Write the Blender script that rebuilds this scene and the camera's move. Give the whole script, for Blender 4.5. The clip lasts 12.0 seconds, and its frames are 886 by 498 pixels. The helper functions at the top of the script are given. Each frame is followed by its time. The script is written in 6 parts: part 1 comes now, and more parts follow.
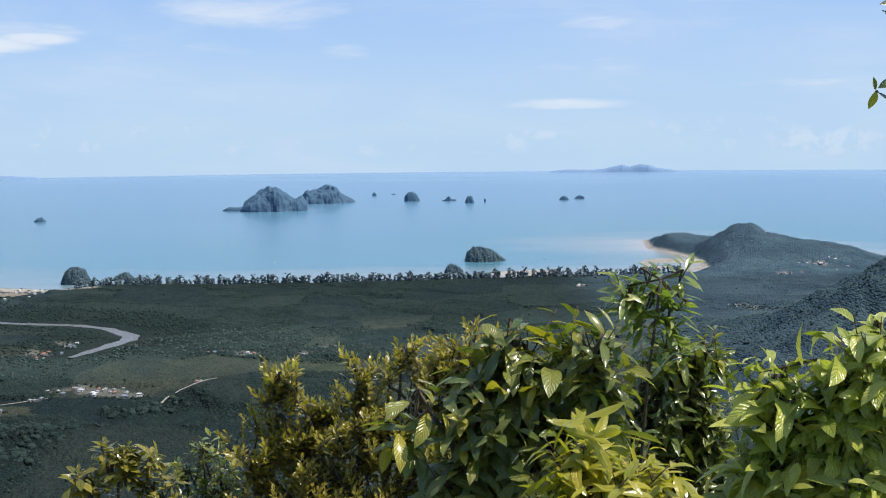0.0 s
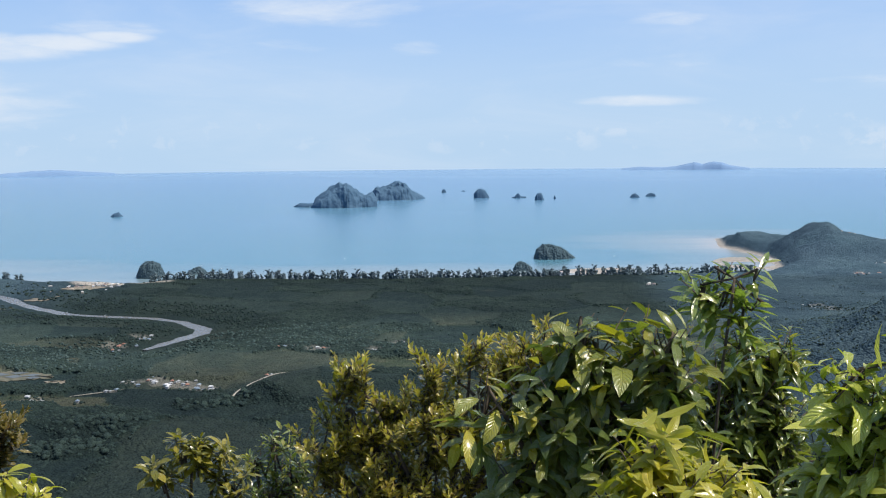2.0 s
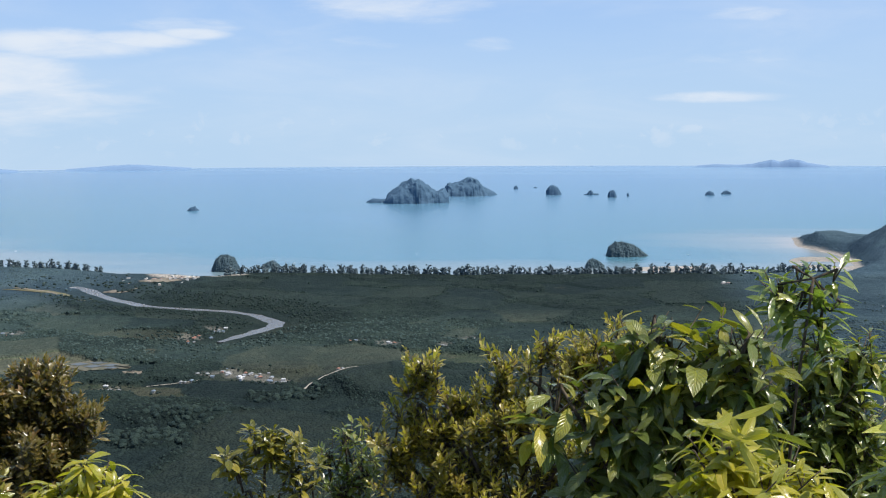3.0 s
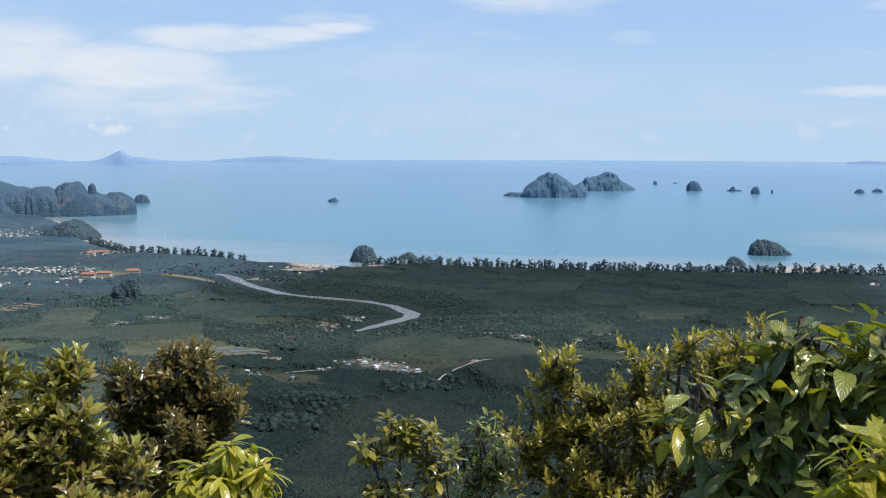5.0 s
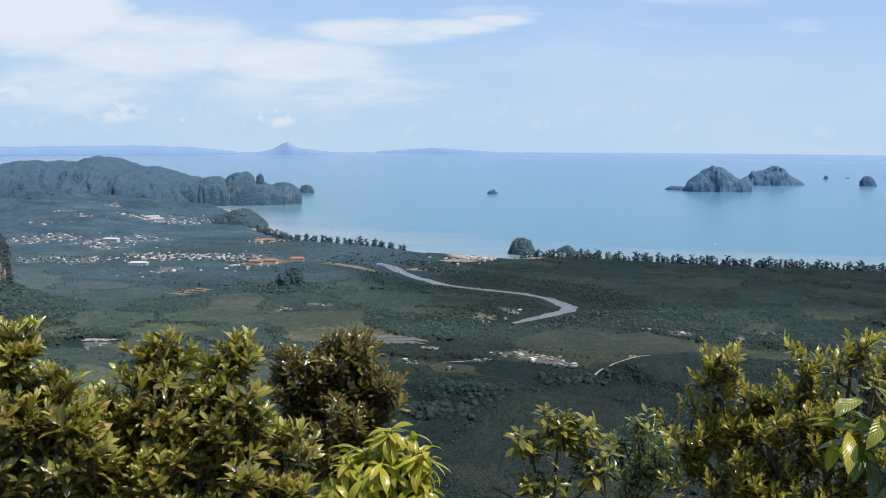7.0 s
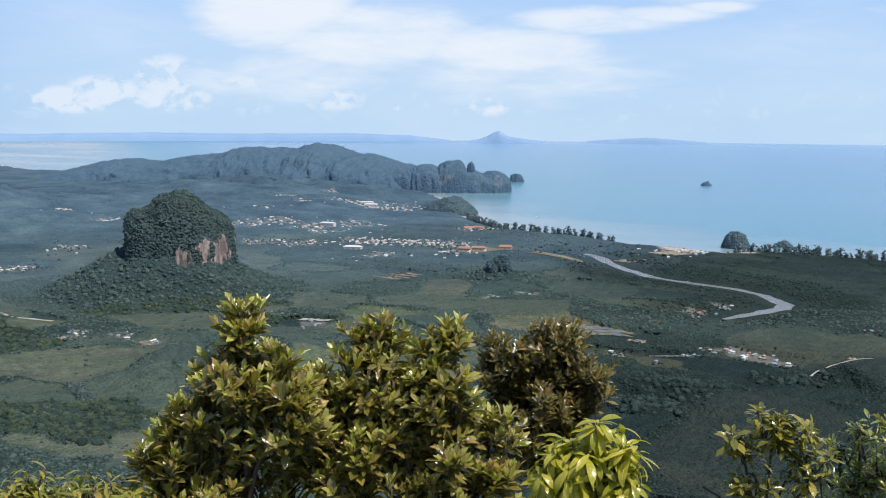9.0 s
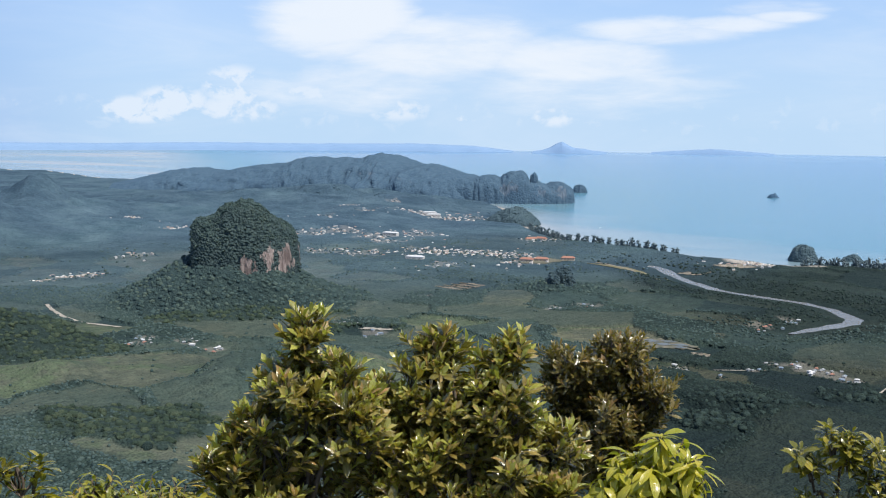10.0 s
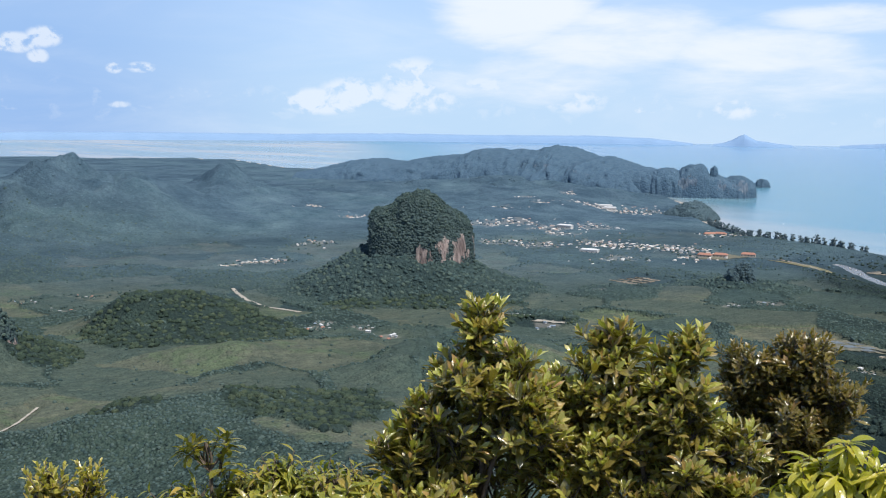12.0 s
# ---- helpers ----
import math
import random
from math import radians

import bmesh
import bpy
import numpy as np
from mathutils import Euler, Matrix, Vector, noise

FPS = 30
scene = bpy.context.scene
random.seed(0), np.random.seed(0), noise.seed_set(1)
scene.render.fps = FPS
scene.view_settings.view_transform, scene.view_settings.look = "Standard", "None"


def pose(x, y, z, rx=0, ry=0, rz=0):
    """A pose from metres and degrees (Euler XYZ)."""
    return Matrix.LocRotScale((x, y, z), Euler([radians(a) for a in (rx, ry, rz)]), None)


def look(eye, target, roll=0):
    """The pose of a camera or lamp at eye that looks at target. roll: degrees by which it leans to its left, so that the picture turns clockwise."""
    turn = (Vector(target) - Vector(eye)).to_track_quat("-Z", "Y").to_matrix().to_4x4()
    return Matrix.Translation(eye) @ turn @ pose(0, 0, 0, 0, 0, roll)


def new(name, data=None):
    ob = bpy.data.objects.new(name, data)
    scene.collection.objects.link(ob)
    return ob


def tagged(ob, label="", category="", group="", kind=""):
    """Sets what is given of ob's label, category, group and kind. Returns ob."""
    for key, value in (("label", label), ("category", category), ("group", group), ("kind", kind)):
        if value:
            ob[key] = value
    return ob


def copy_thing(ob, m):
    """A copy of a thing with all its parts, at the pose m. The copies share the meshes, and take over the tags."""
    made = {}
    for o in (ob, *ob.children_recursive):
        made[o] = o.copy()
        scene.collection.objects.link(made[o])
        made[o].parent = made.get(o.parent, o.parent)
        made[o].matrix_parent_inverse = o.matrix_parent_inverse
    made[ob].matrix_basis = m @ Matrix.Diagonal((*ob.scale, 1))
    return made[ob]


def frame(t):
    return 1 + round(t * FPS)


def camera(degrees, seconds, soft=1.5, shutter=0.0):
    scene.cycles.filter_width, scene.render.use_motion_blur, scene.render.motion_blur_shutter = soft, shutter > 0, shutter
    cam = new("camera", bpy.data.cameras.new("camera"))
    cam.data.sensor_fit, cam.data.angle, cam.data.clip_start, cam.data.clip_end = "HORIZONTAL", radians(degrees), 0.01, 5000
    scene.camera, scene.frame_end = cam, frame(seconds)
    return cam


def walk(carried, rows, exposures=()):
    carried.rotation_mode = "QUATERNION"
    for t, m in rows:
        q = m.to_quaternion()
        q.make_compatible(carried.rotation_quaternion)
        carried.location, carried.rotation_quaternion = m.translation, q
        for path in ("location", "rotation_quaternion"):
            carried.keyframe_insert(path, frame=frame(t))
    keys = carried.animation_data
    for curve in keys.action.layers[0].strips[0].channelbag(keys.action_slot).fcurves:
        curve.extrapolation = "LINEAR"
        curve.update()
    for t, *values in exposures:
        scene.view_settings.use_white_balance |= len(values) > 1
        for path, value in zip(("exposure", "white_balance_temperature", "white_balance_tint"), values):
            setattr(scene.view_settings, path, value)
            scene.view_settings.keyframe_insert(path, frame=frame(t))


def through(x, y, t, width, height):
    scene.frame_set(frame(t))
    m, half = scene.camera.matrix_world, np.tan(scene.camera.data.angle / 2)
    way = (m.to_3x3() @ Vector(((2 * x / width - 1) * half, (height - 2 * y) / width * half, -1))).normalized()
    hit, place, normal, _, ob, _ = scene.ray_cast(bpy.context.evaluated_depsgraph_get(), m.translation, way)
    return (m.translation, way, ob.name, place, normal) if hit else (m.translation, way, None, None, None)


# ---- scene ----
# A viewpoint on a forested peak over a coastal plain, a bay with islands and a limestone ridge.
# The far country is laid out at a quarter of its real size, so that the sea's edge lies inside the lens's reach.
EYE = 125.0
ARM = 0.07
cam = camera(43.55, 12.0, 1.1)
ROWS = [
    (0.0, -0.056, -5.416, 0.592),
    (0.5, 0.088, -5.415, 0.606),
    (1.0, 1.123, -5.450, 0.558),
    (1.5, 1.884, -5.489, 0.594),
    (2.0, 3.533, -5.543, 0.501),
    (2.5, 5.614, -5.648, 0.400),
    (3.0, 7.254, -5.713, 0.305),
    (3.5, 8.987, -5.793, 0.244),
    (3.7, 9.927, -5.839, 0.250),
    (5.3, 14.642, -6.049, -0.042),
    (5.5, 14.824, -6.068, 0.027),
    (6.0, 17.903, -6.206, 0.002),
    (6.5, 20.483, -6.318, -0.096),
    (7.0, 22.549, -6.437, -0.140),
    (7.2, 23.600, -6.490, -0.160),
    (8.8, 32.418, -6.959, -0.402),
    (9.0, 33.360, -7.037, -0.364),
    (9.5, 35.259, -7.005, -0.421),
    (10.0, 36.610, -6.526, -0.493),
    (10.5, 39.198, -6.660, -0.541),
    (11.0, 41.409, -6.792, -0.594),
    (11.5, 43.788, -6.938, -0.536),
    (12.0, 45.651, -7.026, -0.576),
]
walk(cam, [(t, pose(-ARM * math.sin(radians(yaw)), ARM * math.cos(radians(yaw)), EYE, 90 + pitch, lean, yaw)) for t, yaw, pitch, lean in ROWS],
     [(0.0, 0.0), (3.5, -0.02), (6.0, -0.06), (7.2, -0.03), (9.0, 0.06), (10.5, 0.10), (12.0, 0.13)])

# ---- world, sun, exposure ----
SUN_AZ, SUN_EL = 98.0, 60.0


def build_sky():
    world = bpy.data.worlds.new("sky")
    scene.world = world
    world.use_nodes = True
    nt = world.node_tree
    nt.nodes.clear()

    def node(kind, **inputs):
        n = nt.nodes.new(kind)
        for key, value in inputs.items():
            n.inputs[int(key[1:])].default_value = value
        return n

    def math_node(op, a, b=None, clamp=False):
        n = nt.nodes.new("ShaderNodeMath")
        n.operation, n.use_clamp = op, clamp
        for i, v in enumerate((a, b)):
            if v is None:
                continue
            if isinstance(v, (int, float)):
                n.inputs[i].default_value = v
            else:
                nt.links.new(v, n.inputs[i])
        return n.outputs[0]

    def step(v, lo, hi):
        n = nt.nodes.new("ShaderNodeMapRange")
        n.interpolation_type = "SMOOTHSTEP"
        nt.links.new(v, n.inputs[0])
        n.inputs[1].default_value, n.inputs[2].default_value = lo, hi
        return n.outputs[0]

    sky = nt.nodes.new("ShaderNodeTexSky")
    sky.sky_type, sky.sun_disc = "NISHITA", False
    sky.sun_elevation, sky.sun_rotation = radians(SUN_EL), radians(SUN_AZ)
    sky.altitude, sky.air_density, sky.dust_density, sky.ozone_density = 0.0, 1.0, 1.0, 2.0
    coord = nt.nodes.new("ShaderNodeTexCoord")
    sep = nt.nodes.new("ShaderNodeSeparateXYZ")
    nt.links.new(coord.outputs["Generated"], sep.inputs[0])
    x, y, z = sep.outputs
    az = math_node("MULTIPLY", math_node("ARCTAN2", x, y), 57.2958)
    el = math_node("MULTIPLY", math_node("ARCSINE", z), 57.2958)
    # clouds are laid out in degrees of bearing and height, long and low as they are near the horizon
    flat = nt.nodes.new("ShaderNodeCombineXYZ")
    nt.links.new(math_node("MULTIPLY", az, 0.10), flat.inputs[0])
    nt.links.new(math_node("MULTIPLY", el, 0.42), flat.inputs[1])

    # heaped clouds are as tall as they are wide
    upright = nt.nodes.new("ShaderNodeCombineXYZ")
    nt.links.new(math_node("MULTIPLY", az, 0.34), upright.inputs[0])
    nt.links.new(math_node("MULTIPLY", el, 0.42), upright.inputs[1])

    def noise_at(scale, detail, rough, off, distort=0.0, plane=flat):
        m = nt.nodes.new("ShaderNodeMapping")
        nt.links.new(plane.outputs[0], m.inputs[0])
        m.inputs[1].default_value = (off, off * 0.7, 0)
        n = nt.nodes.new("ShaderNodeTexNoise")
        nt.links.new(m.outputs[0], n.inputs["Vector"])
        n.inputs["Scale"].default_value, n.inputs["Detail"].default_value = scale, detail
        n.inputs["Roughness"].default_value, n.inputs["Distortion"].default_value = rough, distort
        return n.outputs[0]

    def bank(az0, el0, wide, high):
        u = math_node("DIVIDE", math_node("SUBTRACT", az, az0), wide)
        v = math_node("DIVIDE", math_node("SUBTRACT", el, el0), high)
        r = math_node("SQRT", math_node("ADD", math_node("MULTIPLY", u, u), math_node("MULTIPLY", v, v)))
        return math_node("SUBTRACT", 1.0, step(r, 0.25, 1.0))

    wisps = noise_at(0.9, 7, 0.6, 3.1, 0.6)
    puffs = noise_at(2.6, 8, 0.62, 7.7, 0.3)
    heaps = noise_at(2.6, 10, 0.60, 1.9, 0.3, upright)
    high = noise_at(0.45, 4, 0.5, 11.3)
    soft = math_node("ADD", math_node("MULTIPLY", wisps, 0.45), math_node("MULTIPLY", puffs, 0.55))

    def gather(items, texture, lo, hi):
        total = None
        for a, e, w, h, k in items:
            b = math_node("MULTIPLY", bank(a, e, w, h), k)
            total = b if total is None else math_node("MAXIMUM", total, b)
        # the texture eats into a bank from its thin rim
        return step(math_node("ADD", total, math_node("MULTIPLY", math_node("SUBTRACT", texture, 0.5), 1.6)), lo, hi)

    veil = math_node("MULTIPLY", step(wisps, 0.40, 0.85), 0.26)
    body = math_node("MULTIPLY", gather(CLOUDS, soft, 0.18, 0.98), 0.85)
    pile = None
    for a, e, w, h, k in HEAPS:
        b = math_node("MULTIPLY", bank(a, e, w, h), k)
        pile = b if pile is None else math_node("MAXIMUM", pile, b)
    cumul = math_node("MULTIPLY", step(math_node("MULTIPLY", pile, step(heaps, 0.32, 0.60)), 0.10, 0.70), 0.68)
    low_heaps = math_node("MULTIPLY", step(heaps, 0.54, 0.68), math_node("MULTIPLY", bank(0, 0.4, 400, 1.6), 0.18))
    cover = math_node("ADD", math_node("MAXIMUM", math_node("MAXIMUM", veil, low_heaps), math_node("MAXIMUM", body, cumul)), math_node("MULTIPLY", step(high, 0.4, 0.7), 0.10), True)
    # the pale band of thick air low over the sea
    low = math_node("SUBTRACT", 0.94, math_node("MULTIPLY", step(el, 0.0, 22.0), 0.7))
    tint = node("ShaderNodeMix")
    tint.data_type, tint.blend_type = "RGBA", "MIX"
    nt.links.new(low, tint.inputs[0])
    balance = node("ShaderNodeMix")
    balance.data_type, balance.blend_type = "RGBA", "MULTIPLY"
    balance.inputs[0].default_value = 1.0
    nt.links.new(sky.outputs[0], balance.inputs[6])
    balance.inputs[7].default_value = SKY_TINT
    nt.links.new(balance.outputs[2], tint.inputs[6])
    rise = node("ShaderNodeMix")
    rise.data_type = "RGBA"
    nt.links.new(step(el, -1.0, 11.0), rise.inputs[0])
    rise.inputs[6].default_value, rise.inputs[7].default_value = SKY_LOW, SKY_BLUE
    washed = node("ShaderNodeMix")
    washed.data_type = "RGBA"
    nt.links.new(math_node("MULTIPLY", math_node("SUBTRACT", 1.0, step(az, -66.0, -50.0)), 0.9), washed.inputs[0])
    nt.links.new(rise.outputs[2], washed.inputs[6])
    washed.inputs[7].default_value = SKY_WEST
    nt.links.new(washed.outputs[2], tint.inputs[7])
    mixed = node("ShaderNodeMix")
    mixed.data_type = "RGBA"
    nt.links.new(cover, mixed.inputs[0])
    nt.links.new(tint.outputs[2], mixed.inputs[6])
    mixed.inputs[7].default_value = CLOUD_WHITE
    back = node("ShaderNodeBackground", i1=SKY_STRENGTH)
    nt.links.new(mixed.outputs[2], back.inputs[0])
    out = node("ShaderNodeOutputWorld")
    nt.links.new(back.outputs[0], out.inputs[0])


# (bearing, height, half width, half height, weight) of cloud banks and of heaped clouds
CLOUDS = [(-10, 6.6, 8, 1.5, 0.55), (-4.8, 4.7, 2.6, 0.7, 0.5), (-10.5, 4.9, 5, 0.8, 0.35), (-19.8, 5.2, 3.0, 0.55, 0.8), (-22.5, 4.9, 5.5, 0.7, 0.8), (7.7, 6.0, 3.5, 0.7, 0.45), (6.5, 1.95, 5.5, 0.5, 0.6), (8, 3.9, 6, 0.7, 0.35), (17, 2.8, 6, 0.4, 0.35),
          (-42, 5.2, 6.5, 3.2, 1.0), (-37, 3.8, 9, 2.6, 0.8), (-30, 3.2, 8, 2.0, 0.85), (-29, 1.8, 12, 2.6, 0.55), (-42, 1.6, 10, 2.4, 0.55), (-20, 5.6, 5, 0.7, 0.5), (-26, 4.6, 7, 1.2, 0.8), (14, 7.0, 4, 0.4, 0.4)]
HEAPS = [(-51.8, 0.5, 3.25, 1.01, 0.95), (-50.2, 0.9, 2.75, 1.22, 0.9), (-47.2, 1.7, 2.50, 1.62, 0.8), (-47.0, 0.6, 3.75, 1.08, 0.7), (-43.5, 1.4, 2.75, 0.81, 0.6), (-66.6, 3.1, 2.00, 0.74, 0.95), (-65.2, 3.4, 1.25, 0.74, 0.95), (-65.5, 2.5, 0.75, 0.54, 0.9),
         (-60.7, 2.05, 1.12, 0.41, 0.8), (-62.0, 2.0, 0.62, 0.41, 0.8), (-61.8, 0.23, 0.88, 0.27, 0.6), (-31.0, 0.3, 2.00, 0.81, 0.65), (-35.4, 0.2, 0.88, 0.34, 0.6), (5.2, 0.55, 2.00, 0.68, 0.40), (3.5, 0.1, 1.75, 0.94, 0.36), (-3.5, -0.3, 1.75, 0.68, 0.3),
         (19.0, 0.0, 5.25, 1.35, 0.40), (-39.0, 0.6, 3.00, 0.94, 0.6)]
SKY_STRENGTH = 0.1
SKY_TINT = (0.8, 0.95, 1.2, 1)
SKY_LOW = (5.1, 7.0, 9.2, 1)
SKY_WEST = (2.9, 4.75, 8.25, 1)
SKY_BLUE = (3.75, 5.95, 10.1, 1)
CLOUD_WHITE = (8.0, 8.6, 9.4, 1)
build_sky()

sun = new("sun", bpy.data.lights.new("sun", "SUN"))
sun.data.energy, sun.data.angle, sun.data.color = 5.0, radians(0.53), (1.0, 0.93, 0.82)
sun.matrix_world = look((math.sin(radians(SUN_AZ)) * math.cos(radians(SUN_EL)), math.cos(radians(SUN_AZ)) * math.cos(radians(SUN_EL)), math.sin(radians(SUN_EL))), (0, 0, 0))

# ---- materials ----
class Nodes:
    """A small writer for node materials."""

    def __init__(self, name):
        self.mat = bpy.data.materials.new(name)
        self.mat.use_nodes = True
        self.tree = self.mat.node_tree
        self.bsdf = self.tree.nodes["Principled BSDF"]
        self.out = self.tree.nodes["Material Output"]

    def add(self, kind):
        return self.tree.nodes.new(kind)

    def link(self, a, b):
        self.tree.links.new(a, b)

    def where(self):
        return self.add("ShaderNodeNewGeometry").outputs["Position"]

    def noise(self, scale, detail=4, rough=0.55, vector=None, stretch=None):
        n = self.add("ShaderNodeTexNoise")
        vector = vector or self.where()
        if stretch:
            m = self.add("ShaderNodeMapping")
            m.inputs["Scale"].default_value = stretch
            self.link(vector, m.inputs[0])
            vector = m.outputs[0]
        self.link(vector, n.inputs["Vector"])
        n.inputs["Scale"].default_value, n.inputs["Detail"].default_value, n.inputs["Roughness"].default_value = scale, detail, rough
        return n.outputs[0]

    def ramp(self, value, *stops):
        n = self.add("ShaderNodeValToRGB")
        while len(n.color_ramp.elements) < len(stops):
            n.color_ramp.elements.new(0.5)
        for e, (p, c) in zip(n.color_ramp.elements, stops):
            e.position, e.color = p, (*c, 1) if len(c) == 3 else c
        self.link(value, n.inputs[0])
        return n.outputs[0]

    def step(self, value, lo, hi, a=0.0, b=1.0):
        n = self.add("ShaderNodeMapRange")
        n.interpolation_type = "SMOOTHSTEP"
        self.link(value, n.inputs[0])
        for i, v in enumerate((lo, hi, a, b)):
            n.inputs[i + 1].default_value = v
        return n.outputs[0]

    def mix(self, fac, a, b, blend="MIX"):
        n = self.add("ShaderNodeMix")
        n.data_type, n.blend_type = "RGBA", blend
        for i, v in ((0, fac), (6, a), (7, b)):
            if isinstance(v, (int, float)):
                n.inputs[i].default_value = v
            elif isinstance(v, tuple):
                n.inputs[i].default_value = (*v, 1)
            else:
                self.link(v, n.inputs[i])
        return n.outputs[2]

    def math(self, op, a, b=0.0):
        n = self.add("ShaderNodeMath")
        n.operation = op
        for i, v in enumerate((a, b)):
            if isinstance(v, (int, float)):
                n.inputs[i].default_value = v
            else:
                self.link(v, n.inputs[i])
        return n.outputs[0]

    def attribute(self, name):
        n = self.add("ShaderNodeAttribute")
        n.attribute_name = name
        return n

    def tree_tops(self, scale, vector=None):
        """Rounded crowns packed side by side: their height, and a shade of its own for each."""
        n = self.add("ShaderNodeTexVoronoi")
        self.link(vector or self.where(), n.inputs["Vector"])
        n.inputs["Scale"].default_value = scale
        dome = self.math("SUBTRACT", 1.0, self.math("POWER", n.outputs["Distance"], 1.6))
        sep = self.add("ShaderNodeSeparateColor")
        self.link(n.outputs["Color"], sep.inputs[0])
        return dome, sep.outputs[0]

    def bump(self, height, strength, distance):
        n = self.add("ShaderNodeBump")
        n.inputs["Strength"].default_value, n.inputs["Distance"].default_value = strength, distance
        self.link(height, n.inputs["Height"])
        self.link(n.outputs[0], self.bsdf.inputs["Normal"])
        return n

    def done(self, colour=None, rough=0.8, spec=0.3):
        if colour is not None:
            if isinstance(colour, tuple):
                self.bsdf.inputs["Base Color"].default_value = (*colour, 1)
            else:
                self.link(colour, self.bsdf.inputs["Base Color"])
        if isinstance(rough, (int, float)):
            self.bsdf.inputs["Roughness"].default_value = rough
        else:
            self.link(rough, self.bsdf.inputs["Roughness"])
        self.bsdf.inputs["Specular IOR Level"].default_value = spec
        return self.mat


def ground_material():
    """Plantation fields, woodland, bare soil and beach sand, by the kind of land at each place. Shade and haze are
    painted in.
    """
    m = Nodes("land")
    kind = m.attribute("kind")
    ks = m.add("ShaderNodeSeparateColor")
    m.link(kind.outputs["Color"], ks.inputs[0])
    tone = m.attribute("plot").outputs["Fac"]
    tone = m.math("ADD", tone, m.step(m.noise(0.05, 5, 0.65), 0.3, 0.7, -0.07, 0.07))
    field = m.ramp(tone, (0.0, (0.024, 0.041, 0.042)), (0.28, (0.030, 0.050, 0.050)), (0.36, (0.042, 0.066, 0.061)), (0.55, (0.054, 0.076, 0.065)), (0.72, (0.069, 0.087, 0.070)), (0.86, (0.088, 0.099, 0.076)), (0.93, (0.076, 0.103, 0.066)), (1.0, (0.116, 0.120, 0.086)))
    # planted rows and clumps inside the plots
    rows = m.noise(0.30, 5, 0.7, stretch=(1.0, 0.35, 1.0))
    field = m.mix(0.8, field, m.ramp(rows, (0.30, (0.62, 0.66, 0.70)), (0.70, (1.30, 1.28, 1.22))), "MULTIPLY")
    woods = m.ramp(m.noise(0.35, 6, 0.7), (0.3, (0.022, 0.040, 0.038)), (0.7, (0.052, 0.077, 0.066)))
    woods = m.mix(0.8, woods, m.ramp(m.noise(0.025, 4, 0.6), (0.35, (0.66, 0.70, 0.74)), (0.65, (1.25, 1.22, 1.14))), "MULTIPLY")
    scrub = m.step(m.noise(0.022, 6, 0.68), 0.52, 0.58)
    colour = m.mix(m.math("MULTIPLY", scrub, 0.35), field, woods)
    colour = m.mix(ks.outputs[1], colour, woods)
    # mangrove darkness, plus cloud shade multiplied into the colour
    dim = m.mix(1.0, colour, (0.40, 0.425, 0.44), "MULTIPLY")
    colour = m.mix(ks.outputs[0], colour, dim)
    # blue distance haze put into the colour of the hills and far plain
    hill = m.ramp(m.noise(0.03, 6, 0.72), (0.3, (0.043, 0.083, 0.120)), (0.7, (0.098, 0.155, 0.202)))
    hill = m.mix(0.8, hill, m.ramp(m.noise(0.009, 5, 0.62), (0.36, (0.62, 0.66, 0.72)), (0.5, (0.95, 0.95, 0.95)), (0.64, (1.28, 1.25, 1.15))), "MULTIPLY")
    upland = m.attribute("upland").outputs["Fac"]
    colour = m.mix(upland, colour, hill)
    grain = m.noise(0.9, 4, 0.7)
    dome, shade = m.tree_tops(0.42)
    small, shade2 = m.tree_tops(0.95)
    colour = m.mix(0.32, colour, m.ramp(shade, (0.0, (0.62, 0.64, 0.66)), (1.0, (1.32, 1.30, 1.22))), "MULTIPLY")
    # gaps between the small crowns are darkened in the colour, as shade
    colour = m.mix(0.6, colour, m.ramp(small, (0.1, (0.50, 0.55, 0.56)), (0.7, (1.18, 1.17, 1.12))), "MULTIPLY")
    # scraps of bare soil and dry grass among the fields
    big = m.noise(0.004, 3, 0.5)
    bare = m.math("MULTIPLY", m.step(m.noise(0.035, 5, 0.62), 0.66, 0.71), m.step(big, 0.4, 0.6, 0.15, 0.6))
    colour = m.mix(m.math("MULTIPLY", bare, m.math("SUBTRACT", 1.0, m.math("MAXIMUM", m.math("MAXIMUM", upland, ks.outputs[0]), ks.outputs[1]))), colour, (0.15, 0.13, 0.08))
    sand = m.ramp(m.noise(0.15, 4, 0.6), (0.3, (0.30, 0.275, 0.24)), (0.7, (0.48, 0.44, 0.385)))
    colour = m.mix(ks.outputs[2], colour, sand)
    # trodden soil, stones and dry grass on the viewpoint's ledge
    ledge = m.attribute("ledge").outputs["Fac"]
    turf = m.ramp(m.noise(2.5, 6, 0.7), (0.30, (0.055, 0.065, 0.022)), (0.50, (0.11, 0.10, 0.045)), (0.70, (0.20, 0.165, 0.11)))
    turf = m.mix(m.step(m.noise(0.7, 5, 0.6), 0.56, 0.62), turf, m.ramp(m.noise(6.0, 5, 0.7), (0.3, (0.16, 0.15, 0.14)), (0.7, (0.34, 0.32, 0.29))))
    colour = m.mix(ledge, colour, turf)
    wooded = m.math("MAXIMUM", ks.outputs[1], m.math("MULTIPLY", ks.outputs[0], 0.5))
    wooded = m.math("MAXIMUM", m.math("MULTIPLY", wooded, m.math("SUBTRACT", 1.0, upland)), upland)
    tall = m.math("MULTIPLY", m.math("ADD", dome, m.math("MULTIPLY", small, 0.8)), m.math("ADD", m.math("MULTIPLY", wooded, 0.5), 0.65))
    tall = m.math("MULTIPLY", tall, m.math("SUBTRACT", 1.0, ledge))
